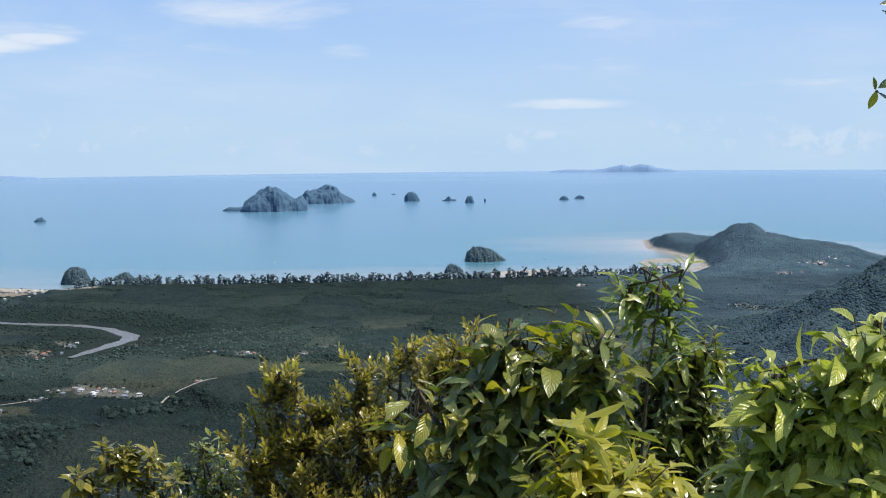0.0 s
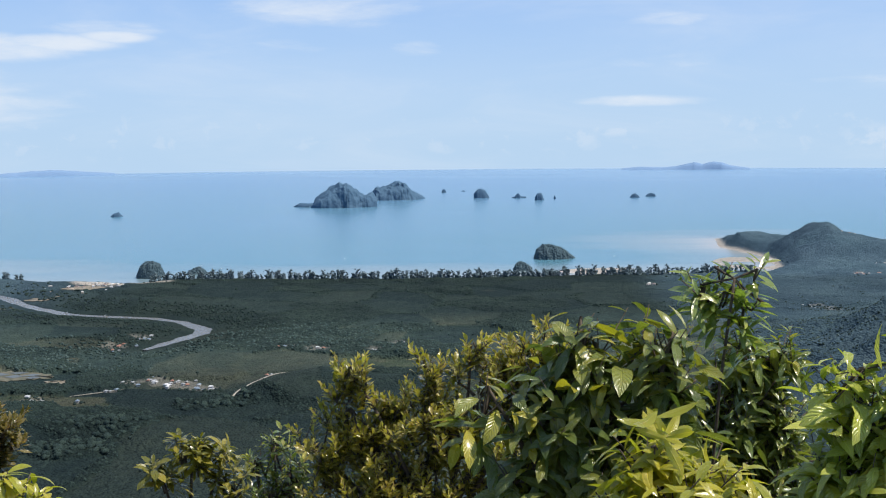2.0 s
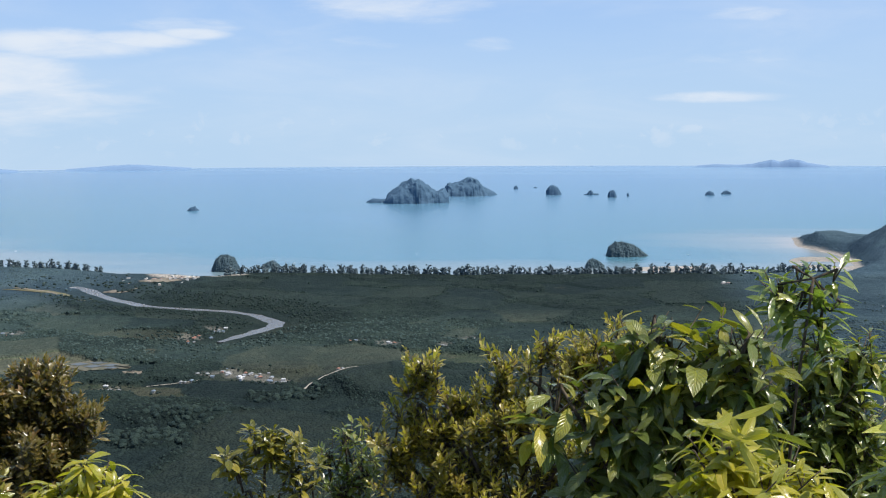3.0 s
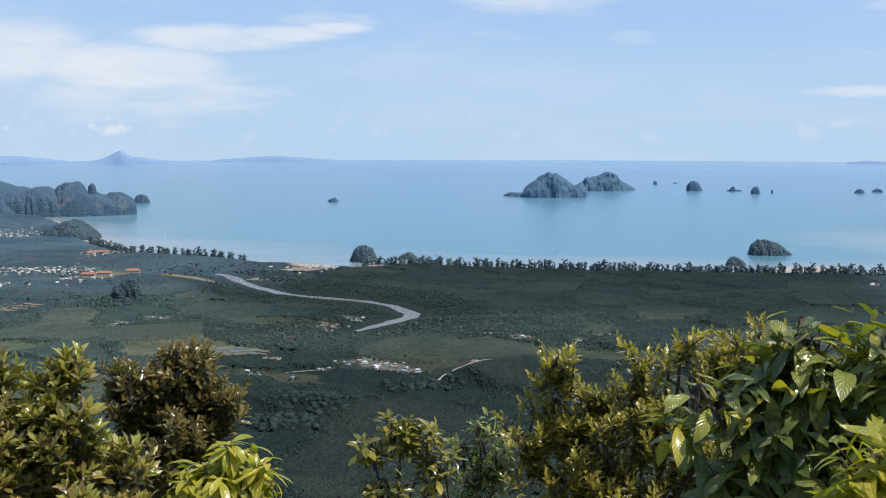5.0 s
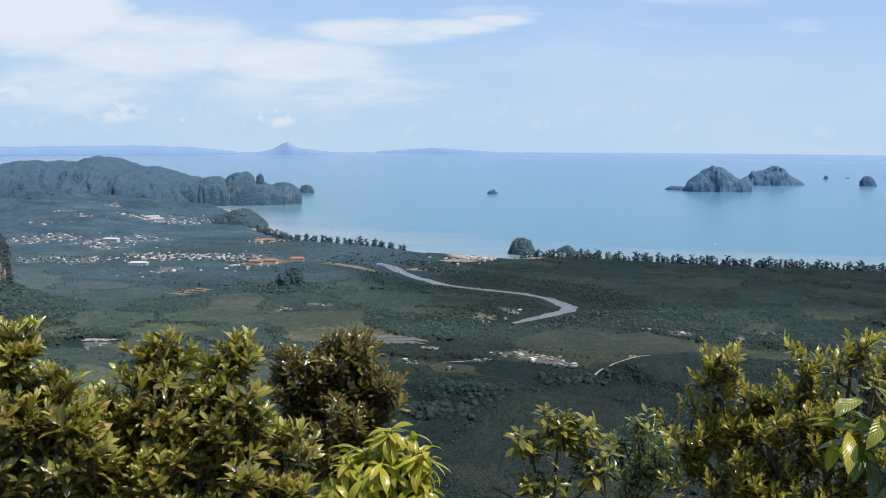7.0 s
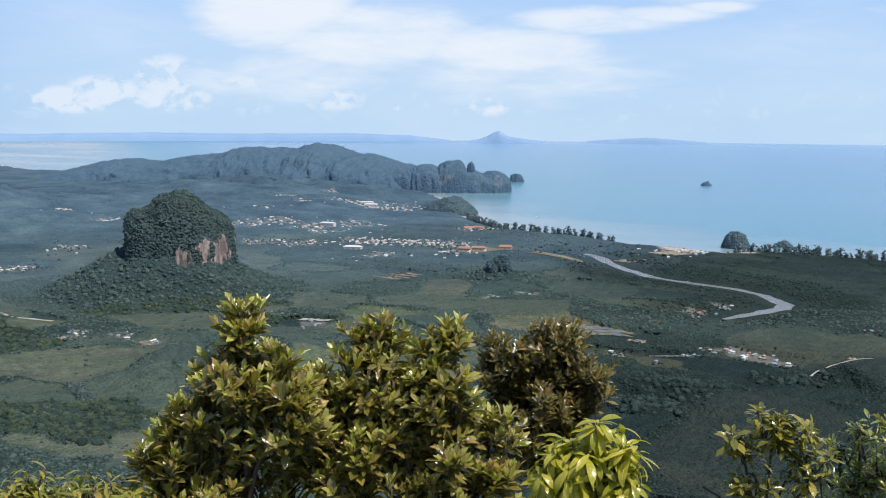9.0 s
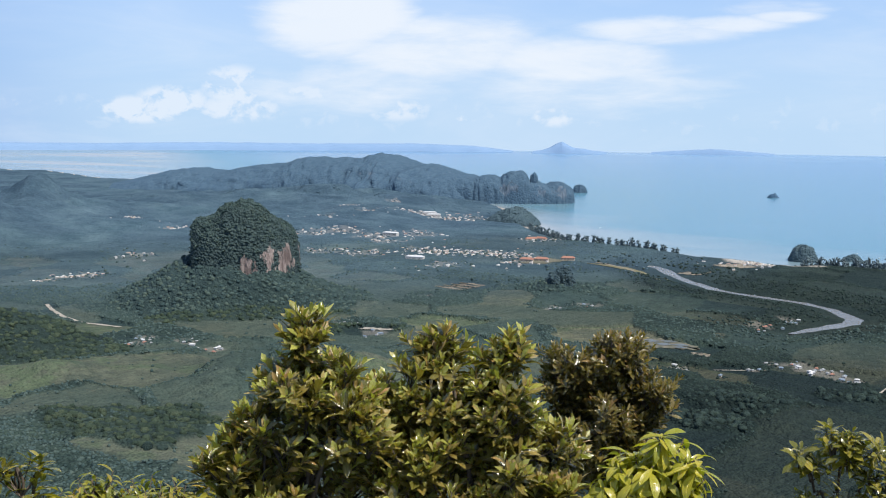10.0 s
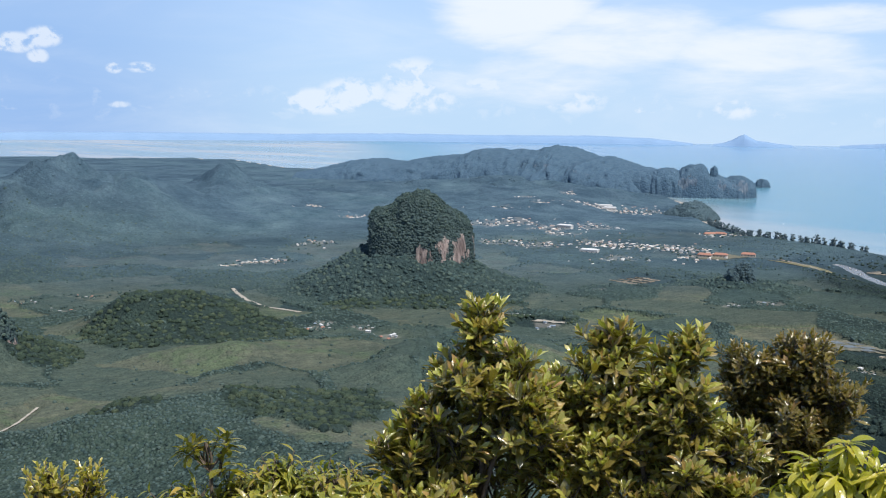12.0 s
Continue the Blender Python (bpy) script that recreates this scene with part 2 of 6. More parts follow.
    tall = m.math("ADD", tall, m.math("MULTIPLY", m.math("MULTIPLY", m.noise(5.0, 6, 0.7), 0.12), ledge))
    m.bump(m.math("ADD", tall, m.math("MULTIPLY", grain, 0.2)), 0.9, 1.3)
    return m.done(colour, 0.95, 0.08)


def forest_material(name, dark, light, scale=0.3, rock=None, steep=(0.45, 0.7), relief=1.5):
    """Tree cover; where a rock colour is given, the steep faces are bare limestone with streaks."""
    m = Nodes(name)
    n = m.noise(scale, 6, 0.7)
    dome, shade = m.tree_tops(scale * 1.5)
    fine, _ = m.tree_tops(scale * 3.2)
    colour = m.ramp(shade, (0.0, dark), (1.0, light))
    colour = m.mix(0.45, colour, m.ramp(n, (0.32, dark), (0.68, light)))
    # shade between crowns painted as a dark rim round each cell
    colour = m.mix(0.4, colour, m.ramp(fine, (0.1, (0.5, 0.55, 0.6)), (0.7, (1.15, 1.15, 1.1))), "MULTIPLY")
    n = m.math("ADD", dome, m.math("MULTIPLY", fine, 0.4))
    height = n
    if rock:
        geo = m.add("ShaderNodeNewGeometry")
        sep = m.add("ShaderNodeSeparateXYZ")
        m.link(geo.outputs["True Normal"], sep.inputs[0])
        streak = m.noise(0.25, 6, 0.65, stretch=(1, 1, 0.16))
        stone = m.ramp(streak, (0.28, tuple(0.35 * c for c in rock[0])), (0.45, rock[0]), (0.60, rock[1]), (0.75, rock[2]))
        wall = m.math("SUBTRACT", 1.0, m.step(sep.outputs[2], *steep))
        wall = m.math("MULTIPLY", wall, m.step(m.math("ADD", m.attribute("bare").outputs["Fac"], m.math("MULTIPLY", m.noise(scale * 0.55, 5, 0.68, stretch=(1, 1, 0.35)), 2.2)), 1.74, 1.88))
        colour = m.mix(wall, colour, stone)
        height = m.math("ADD", m.math("MULTIPLY", n, m.math("SUBTRACT", 1.0, wall)), m.math("MULTIPLY", m.math("MULTIPLY", streak, 1.6), wall))
    m.bump(height, 1.0, relief)
    return m.done(colour, 0.9, 0.12)


def water_material(name, deep, mid, shoal, ripple=0.25, rough=0.22):
    m = Nodes(name)
    d = m.attribute("depth").outputs["Fac"]
    patch = m.noise(0.004, 4, 0.6, stretch=(0.35, 1.0, 1.0))
    d = m.math("ADD", d, m.step(patch, 0.3, 0.7, -0.06, 0.06))
    # the last stop paints distance haze into the far water
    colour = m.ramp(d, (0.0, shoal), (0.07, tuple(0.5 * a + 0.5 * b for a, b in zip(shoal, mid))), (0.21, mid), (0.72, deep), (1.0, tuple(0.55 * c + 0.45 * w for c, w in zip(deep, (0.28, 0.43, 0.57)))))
    m.bump(m.noise(ripple, 4, 0.6, stretch=(0.5, 1, 1)), 0.35, 0.5)
    return m.done(colour, rough, 0.22)


def plain(name, a, b, scale=2.0, rough=0.7, spec=0.3, metal=0.0):
    m = Nodes(name)
    m.bsdf.inputs["Metallic"].default_value = metal
    n = m.noise(scale, 5, 0.6)
    m.bump(n, 0.2, 0.02)
    return m.done(m.ramp(n, (0.3, a), (0.7, b)), rough, spec)


def leaf_material(name, colours, rough=0.38, through=0.35, spec=0.5, ribs=0.0):
    """A leaf blade: colour varies leaf by leaf, with a paler midrib and side veins; light passes through it."""
    m = Nodes(name)
    geo = m.add("ShaderNodeNewGeometry")
    obj = m.add("ShaderNodeObjectInfo")
    pick = m.math("FRACT", m.math("ADD", geo.outputs["Random Per Island"], obj.outputs["Random"]))
    n = len(colours) - 1
    base = m.ramp(pick, *[(i / n, c) for i, c in enumerate(colours)])
    uv = m.add("ShaderNodeUVMap")
    sep = m.add("ShaderNodeSeparateXYZ")
    m.link(uv.outputs[0], sep.inputs[0])
    across = m.math("ABSOLUTE", m.math("SUBTRACT", sep.outputs[0], 0.5))
    rib = m.step(across, 0.02, 0.07, 1.0, 0.0)
    slant = m.math("SUBTRACT", sep.outputs[1], m.math("MULTIPLY", across, 0.55))
    vein = m.step(m.math("ABSOLUTE", m.math("SUBTRACT", m.math("FRACT", m.math("MULTIPLY", slant, 9.0)), 0.5)), 0.0, 0.12, 0.5, 0.0)
    lines = m.math("MAXIMUM", rib, vein)
    colour = m.mix(m.math("MULTIPLY", lines, 0.35), base, m.mix(1.0, base, (1.6, 1.5, 1.2), "MULTIPLY"))
    blotch = m.noise(38.0, 4, 0.6)
    colour = m.mix(m.step(blotch, 0.58, 0.72, 0.0, 0.45), colour, m.mix(1.0, colour, (1.15, 0.85, 0.45), "MULTIPLY"))
    relief = m.math("ADD", m.math("MULTIPLY", lines, -1.0), m.noise(60, 3, 0.5))
    if ribs:
        # the blade swells between its side veins
        swell = m.step(m.math("ABSOLUTE", m.math("SUBTRACT", m.math("FRACT", m.math("MULTIPLY", slant, 9.0)), 0.5)), 0.0, 0.5)
        relief = m.math("ADD", relief, m.math("MULTIPLY", swell, ribs))
    m.bump(relief, 0.6, 0.006)
    m.done(colour, m.step(m.noise(25, 3, 0.5), 0.3, 0.7, rough - 0.08, rough + 0.14), spec)
    m.bsdf.inputs["Coat Weight"].default_value, m.bsdf.inputs["Coat Roughness"].default_value = 0.4, 0.20
    trans = m.add("ShaderNodeBsdfTranslucent")
    m.link(m.mix(1.0, colour, (1.5, 1.7, 0.6), "MULTIPLY"), trans.inputs[0])
    both = m.add("ShaderNodeMixShader")
    both.inputs[0].default_value = through
    m.link(m.bsdf.outputs[0], both.inputs[1])
    m.link(trans.outputs[0], both.inputs[2])
    m.link(both.outputs[0], m.out.inputs[0])
    return m.mat


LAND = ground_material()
SEA = water_material("sea_water", (0.128, 0.250, 0.385), (0.088, 0.218, 0.285), (0.37, 0.365, 0.34))
RIVER = water_material("river_water", (0.135, 0.13, 0.112), (0.145, 0.14, 0.12), (0.155, 0.15, 0.13), 0.8, 0.2)
ROCKY = ((0.19, 0.15, 0.14), (0.36, 0.30, 0.27), (0.54, 0.47, 0.43))
# distance haze is painted as a blue cast into these woods and rocks
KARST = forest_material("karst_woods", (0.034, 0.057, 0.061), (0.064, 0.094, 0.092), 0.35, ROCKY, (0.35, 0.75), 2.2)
HAZED_ROCK = ((0.075, 0.11, 0.15), (0.13, 0.165, 0.205), (0.30, 0.29, 0.285))
HAZED_HEADLAND = forest_material("headland_woods", (0.046, 0.088, 0.134), (0.076, 0.126, 0.176), 0.2, HAZED_ROCK, (0.4, 0.75), 0.9)
HAZED_ISLAND = forest_material("island_woods", (0.060, 0.116, 0.182), (0.078, 0.142, 0.212), 0.10, ((0.056, 0.110, 0.175), (0.075, 0.138, 0.208), (0.110, 0.172, 0.240)), (0.4, 0.75), 0.8)
HAZED_ISLET = forest_material("islet_woods", (0.046, 0.078, 0.098), (0.074, 0.112, 0.128), 0.30, HAZED_ROCK, (0.3, 0.6), 1.2)
HAZED_DISTANCE = plain("far_hills", (0.188, 0.292, 0.440), (0.206, 0.312, 0.462), 0.012, 0.95, 0.05)


def canopy_material(name, *tones, uneven=0.7, relief=0.5):
    m = Nodes(name)
    geo = m.add("ShaderNodeNewGeometry")
    tone = m.ramp(geo.outputs["Random Per Island"], *[(i / (len(tones) - 1), c) for i, c in enumerate(tones)])
    n = m.noise(2.1, 6, 0.75)
    colour = m.mix(uneven, tone, m.ramp(n, (0.3, (0.55, 0.6, 0.6)), (0.7, (1.25, 1.25, 1.2))), "MULTIPLY")
    m.bump(n, relief, 0.7)
    return m.done(colour, 0.9, 0.12)


CANOPY = canopy_material("canopy", (0.040, 0.067, 0.066), (0.051, 0.081, 0.078), (0.064, 0.096, 0.090), (0.081, 0.112, 0.099), uneven=0.65)
# mangrove green, and the darker copy for trees in painted cloud shade
DARK_CANOPY = canopy_material("mangrove_canopy", (0.025, 0.042, 0.040), (0.033, 0.053, 0.048), (0.044, 0.067, 0.057), uneven=0.85, relief=1.0)
OLD_CANOPY = canopy_material("old_canopy", (0.030, 0.048, 0.036), (0.042, 0.064, 0.046), (0.056, 0.080, 0.054), (0.074, 0.096, 0.060), uneven=0.9, relief=1.0)
# the knoll and canopies below have haze's blue put into their greens
KNOLL = forest_material("knoll_woods", (0.034, 0.058, 0.068), (0.058, 0.090, 0.098), 0.4, HAZED_ROCK, (0.2, 0.4), 2.0)
HAZED_HILL_CANOPY = canopy_material("hill_canopy", (0.054, 0.096, 0.130), (0.072, 0.120, 0.158), (0.094, 0.148, 0.186), uneven=0.6, relief=0.4)
HAZED_BEACH_CANOPY = canopy_material("beach_canopy", (0.092, 0.132, 0.150), (0.112, 0.154, 0.170), (0.136, 0.180, 0.192), uneven=0.4)
HAZED_ISLET_CANOPY = canopy_material("islet_canopy", (0.048, 0.080, 0.098), (0.060, 0.096, 0.112), (0.076, 0.114, 0.128), uneven=0.3, relief=0.2)
HAZED_HEAD_CANOPY = canopy_material("headland_canopy", (0.042, 0.082, 0.128), (0.054, 0.098, 0.146), (0.068, 0.116, 0.166), uneven=0.4, relief=0.3)
KARST_CANOPY = canopy_material("karst_canopy", (0.037, 0.063, 0.065), (0.049, 0.080, 0.079), (0.065, 0.098, 0.090), (0.085, 0.118, 0.100), uneven=0.75, relief=0.9)

# ---- the land ----
def bearing(az, dist, z=0.0):
    """The place at a bearing (degrees to the right of north) and distance from the viewpoint."""
    return Vector((dist * math.sin(radians(az)), dist * math.cos(radians(az)), z))


def toward(az, el, dist):
    """The place seen at a bearing and an elevation, at a horizontal distance."""
    return bearing(az, dist, EYE + dist * math.tan(radians(el)))


def smooth(v, lo, hi):
    t = np.clip((v - lo) / (hi - lo), 0, 1)
    return t * t * (3 - 2 * t)


def lattice(ix, iy, seed):
    h = (ix.astype(np.int64) * 374761393 + iy.astype(np.int64) * 668265263 + seed * 974711) & 0x7FFFFFFF
    h = ((h ^ (h >> 13)) * 1274126177) & 0x7FFFFFFF
    return ((h ^ (h >> 16)) & 0xFFFF) / 65535.0


def field_noise(x, y, size, octaves=4, seed=1):
    """Fractal value noise from 0 to 1 over arrays of places."""
    total, amp, norm = np.zeros_like(x), 1.0, 0.0
    for k in range(octaves):
        u, v = x / size, y / size
        iu, iv = np.floor(u), np.floor(v)
        fu, fv = u - iu, v - iv
        fu, fv = fu * fu * (3 - 2 * fu), fv * fv * (3 - 2 * fv)
        a, b = lattice(iu, iv, seed + k), lattice(iu + 1, iv, seed + k)
        c, d = lattice(iu, iv + 1, seed + k), lattice(iu + 1, iv + 1, seed + k)
        total += amp * ((a * (1 - fu) + b * fu) * (1 - fv) + (c * (1 - fu) + d * fu) * fv)
        norm += amp
        amp, size = amp * 0.5, size * 0.5
    return total / norm


COAST = [(5000, 1300), (1200, 1120), (560, 1085), (474, 1122), (452, 1200), (442, 1300), (410, 1400), (330, 1440), (255, 1410), (240, 1300), (264, 1210), (266, 1165), (258, 1083),
         (224, 1030), (154, 1022), (120, 1036), (34, 1008), (-95, 990), (-200, 988), (-297, 987), (-332, 958), (-382, 972), (-416, 972), (-490, 1004),
         (-587, 1014), (-640, 1060), (-688, 1106), (-730, 1150), (-800, 1250), (-888, 1350), (-957, 1408), (-1040, 1480), (-1180, 1640), (-1320, 1760), (-1560, 1690), (-1760, 1560), (-1933, 1440),
         (-2330, 1570), (-2520, 1520), (-2680, 1300), (-2900, 1100), (-5000, 1000)]
RIVER_LINE = [(-430, 889, 12), (-412, 876, 17), (-388, 846, 16), (-366, 822, 13), (-331, 794, 10), (-295, 782, 8), (-256, 773, 9), (-231, 757, 12), (-208, 728, 19), (-205, 712, 18), (-212, 690, 13), (-219, 668, 8), (-224, 652, 4)]


def segment_distance(x, y, p, q):
    px, py = q[0] - p[0], q[1] - p[1]
    t = np.clip(((x - p[0]) * px + (y - p[1]) * py) / (px * px + py * py), 0, 1)
    return np.hypot(x - p[0] - t * px, y - p[1] - t * py)


def inland(x, y):
    """Metres from the coast: positive on land."""
    poly = COAST + [(-6000, -6000), (6000, -6000)]
    inside = np.zeros(x.shape, bool)
    best = np.full(x.shape, 1e9)
    for i, p in enumerate(poly):
        q = poly[(i + 1) % len(poly)]
        best = np.minimum(best, segment_distance(x, y, p, q))
        cross = ((p[1] > y) != (q[1] > y)) & (x < (q[0] - p[0]) * (y - p[1]) / (q[1] - p[1] + 1e-9) + p[0])
        inside ^= cross
    return np.where(inside, best, -best)


def river_distance(x, y):
    best = np.full(x.shape, 1e9)
    for p, q in zip(RIVER_LINE, RIVER_LINE[1:]):
        best = np.minimum(best, segment_distance(x, y, p, q) - 0.085 * (p[2] + q[2]))
    return best


# (bearing, distance, height, half width along the sight line, half width across) of the hills
HILLS = [
    (15.3, 1235, 26, 95, 36), (17.6, 1215, 15, 90, 60), (11.6, 1335, 18, 60, 34), (20.2, 1190, 4, 80, 50), (16.5, 1120, 5, 70, 80),
    (30.0, 620, 88, 110, 122), (38, 800, 80, 120, 120),
    (-63.4, 1240, 47, 130, 74), (-66.8, 1200, 38, 120, 60), (-60.6, 1230, 22, 120, 60), (-57.3, 1420, 32, 90, 40), (-55.4, 1400, 18, 110, 60),
    (-54.0, 1480, 6, 130, 90), (-50.0, 1600, 12, 160, 110), (-45.5, 1620, 14, 150, 110), (-41.0, 1640, 18, 120, 100), (-60, 1650, 3, 180, 160),
    (-75, 1000, 80, 180, 100), (-37.0, 1640, 12, 60, 60),
    (-59.4, 640, 18.0, 32, 30), (-61.8, 625, 10, 28, 24), (-56.6, 655, 8, 24, 26), (-68.2, 565, 24, 30, 20), (-72, 560, 36, 60, 36),
    (-30.5, 806, 6, 26, 24), (-52.5, 425, 6, 26, 40), (-63, 395, 8, 30, 50), (-40, 420, 5, 40, 60),
]


def height(x, y):
    """The ground's height over the sea."""
    x, y = np.asarray(x, float), np.asarray(y, float)
    sd = inland(x, y)
    r = np.hypot(x, y)
    rough = field_noise(x, y, 90.0, 4, 5)
    z = 1.2 + 2.2 * rough
    hills = np.zeros_like(x)
    for az, dist, h, along, across in HILLS:
        c, s = math.sin(radians(az)), math.cos(radians(az))
        u, v = (x * c + y * s - dist) / along, (x * s - y * c) / across
        hills += h * np.exp(-(u * u + v * v) * 0.9)
    fold = np.abs(2 * field_noise(x, y, 110.0, 5, 9) - 1)
    hills *= 1.06 - 0.55 * np.clip(1 - 2.2 * fold, 0, 1) + 0.16 * (field_noise(x, y, 45.0, 4, 12) - 0.5)
    z = z + hills
    # spurs and gullies of the western hill country
    spur = (1 - np.abs(2 * field_noise(x, y, 170.0, 4, 53) - 1)) ** 2
    spur = spur + 0.5 * (1 - np.abs(2 * field_noise(x, y, 70.0, 3, 54) - 1)) ** 2
    z = z + 12.0 * spur * smooth(-0.80 * x + 0.60 * y, 1020, 1350) * smooth(-x, 650, 900) * smooth(sd, 40, 200) * (1 - 0.8 * smooth(r, 1350, 1600))
    # the scree slope round the karst tower, and the rolling foothills
    px, py = 765 * math.sin(radians(-47.2)), 765 * math.cos(radians(-47.2))
    away = np.hypot(x - px, y - py) + 26.0 * (field_noise(x, y, 46.0, 3, 19) - 0.5)
    lean = ((x - px) * 0.68 + (y - py) * 0.73) / 45.0
    z = z + 22.0 * (1 - 0.22 * np.tanh(lean)) * np.clip((88.0 - away) / 52.0, 0, 1) ** 1.25 * (0.7 + 0.6 * field_noise(x, y, 22.0, 3, 23))
    z = z + 9.0 * (1 - smooth(r, 540, 610)) * smooth(field_noise(x, y, 75.0, 3, 77), 0.38, 0.75)
    z = np.where(sd > 0, z * smooth(sd, 4, 22) + 0.5 * smooth(sd, -3, 4), -0.05 - 4.0 * smooth(-sd, 0, 160))
    z = np.where(sd > 0, z, np.minimum(z, 0.5 * smooth(sd, -3, 4) - 0.3))
    # tidal sand flats in the bay
    flats = smooth(field_noise(x, y * 1.6, 60.0, 4, 21), 0.36, 0.55) * np.maximum(np.exp(-((x - 112) / 70) ** 2 - ((y - 1062) / 30) ** 2), np.exp(-((x - 238) / 38) ** 2 - ((y - 1110) / 80) ** 2))
    z = np.where(sd < 0, np.maximum(z, -0.35 + 0.9 * flats), z)
    rd = river_distance(x, y) + 4.5 * (field_noise(x, y, 16.0, 3, 27) - 0.5)
    z = z * smooth(rd, 0, 5) * (0.2 + 0.8 * smooth(rd, 3, 45)) - 0.9 * (1 - smooth(rd, 0, 2.5))
    # the peak under the viewpoint: a ledge, then a steep wooded flank
    peak = np.where(r < 7, EYE - 1.75 - 0.14 * np.maximum(r - 1.2, 0), EYE - 2.56 - (r - 7) * 0.75)
    flank = 118.0 * np.exp(-r / 92.0) * (0.9 + 0.2 * field_noise(x, y, 40.0, 3, 31))
    return np.where(r < 12, np.maximum(peak, 2), np.where(r < 420, np.maximum(z, flank), z))


def mesh_object(name, verts, faces, material, parent=None, smooth_shade=True):
    me = bpy.data.meshes.new(name)
    me.from_pydata(verts, [], faces)
    me.materials.append(material)
    if smooth_shade:
        me.polygons.foreach_set("use_smooth", [True] * len(me.polygons))
    me.update()
    ob = new(name, me)
    if parent:
        ob.parent = parent
    return ob


def quad_object(name, verts, faces, material):
    """A large smooth sheet of quads."""
    me = bpy.data.meshes.new(name)
    me.vertices.add(len(verts))
    me.vertices.foreach_set("co", verts.ravel())
    me.loops.add(faces.size)
    me.loops.foreach_set("vertex_index", np.ascontiguousarray(faces).ravel().astype(np.int32))
    me.polygons.add(len(faces))
    me.polygons.foreach_set("loop_start", np.arange(0, faces.size, 4, dtype=np.int32))
    me.polygons.foreach_set("use_smooth", np.ones(len(faces), bool))
    me.materials.append(material)
    me.update(calc_edges=True)
    return new(name, me)


def polar_sheet(radii, angles):
    """Places and faces of a round sheet about the viewpoint."""
    a = np.radians(np.asarray(angles))
    r = np.asarray(radii)
    x, y = np.outer(r, np.sin(a)), np.outer(r, np.cos(a))
    nr, na = x.shape
    i, j = np.meshgrid(np.arange(nr - 1), np.arange(na), indexing="ij")
    k = (j + 1) % na
    faces = np.stack([i * na + j, (i + 1) * na + j, (i + 1) * na + k, i * na + k], -1).reshape(-1, 4)
    return x.ravel(), y.ravel(), faces


def ring_angles():
    fine = np.arange(-69, 24, 0.13)
    coarse = np.arange(25, 360 - 70, 3.0)
    return np.concatenate([fine, coarse])


def plots(x, y, size=52.0):
    """The plantation plot at each place: its tone from 0 to 1, and how far its hedge is."""
    wx = x + 34 * (field_noise(x, y, 90.0, 3, 81) - 0.5) + 9 * (field_noise(x, y, 18.0, 2, 83) - 0.5)
    wy = y + 34 * (field_noise(x, y, 90.0, 3, 82) - 0.5) + 9 * (field_noise(x, y, 18.0, 2, 84) - 0.5)
    u, v = wx / size, wy / size
    iu, iv = np.floor(u), np.floor(v)
    best, second = np.full(x.shape, 9.0), np.full(x.shape, 9.0)
    tone, other = np.zeros(x.shape), np.zeros(x.shape)
    for a in (-1, 0, 1):
        for b in (-1, 0, 1):
            cu, cv = iu + a, iv + b
            d = np.hypot(u - cu - 0.1 - 0.8 * lattice(cu, cv, 91), v - cv - 0.1 - 0.8 * lattice(cu, cv, 92))
            t = lattice(cu, cv, 93)
            closer = d < best
            nearer = ~closer & (d < second)
            second, other = np.where(closer, best, np.where(nearer, d, second)), np.where(closer, tone, np.where(nearer, t, other))
            best, tone = np.where(closer, d, best), np.where(closer, t, tone)
    west = smooth(-np.degrees(np.arctan2(x, y)), 44, 48) * smooth(np.hypot(x, y), 425, 450) * (1 - smooth(np.hypot(x, y), 600, 640))
    tone = tone + west * (0.55 + 0.42 * tone - tone)
    hedge = (second - best) * size * 0.5
    hedge = np.where(np.mod((tone + other) * 7.0, 1.0) < 0.34, hedge, 99.0)
    return tone, hedge


# (bearing, distance, half width in degrees, half depth) of the thick old woods between the fields
THICKETS = [(-52.3, 434, 4.6, 42), (-58.3, 612, 5.2, 44), (-66.0, 560, 2.2, 40), (-62.0, 418, 2.2, 14), (-20.5, 482, 2.6, 20), (-22.4, 452, 2.2, 12), (-15.4, 520, 2.0, 12), (-46.9, 742, 6.8, 66), (-30.6, 800, 2.6, 24), (-41.0, 640, 3.0, 14), (-37.0, 560, 3.2, 10)]


def thickets(x, y):
    r, az = np.hypot(x, y), np.degrees(np.arctan2(x, y))
    edge = 0.9 * (field_noise(x, y, 30.0, 4, 95) - 0.5)
    best = np.zeros(x.shape)
    for a, d, wide, deep in THICKETS:
        best = np.maximum(best, 1 - np.hypot((az - a) / wide, (r - d) / deep) + edge)
    return smooth(best, 0.0, 0.12)


def wet_land(sd, az):
    """The even mangrove belt behind the beach."""
    return smooth(sd, 8, 22) * (1 - smooth(sd, 200, 300)) * smooth(az, -30, -24)


def dark_or_shaded_land(x, y):
    """Darkening of the land: mangrove, thickets, and cloud shade painted in by bearing."""
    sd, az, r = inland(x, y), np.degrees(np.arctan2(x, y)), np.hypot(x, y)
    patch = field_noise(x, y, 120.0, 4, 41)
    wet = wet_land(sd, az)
    # cloud shade by bearing, put into the colour
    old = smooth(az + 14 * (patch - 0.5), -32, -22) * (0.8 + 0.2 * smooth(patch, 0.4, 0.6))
    # the darkening eases farther out, in place of haze
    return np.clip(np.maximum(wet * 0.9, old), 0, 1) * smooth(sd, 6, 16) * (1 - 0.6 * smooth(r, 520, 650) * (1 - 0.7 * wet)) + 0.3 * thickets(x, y)


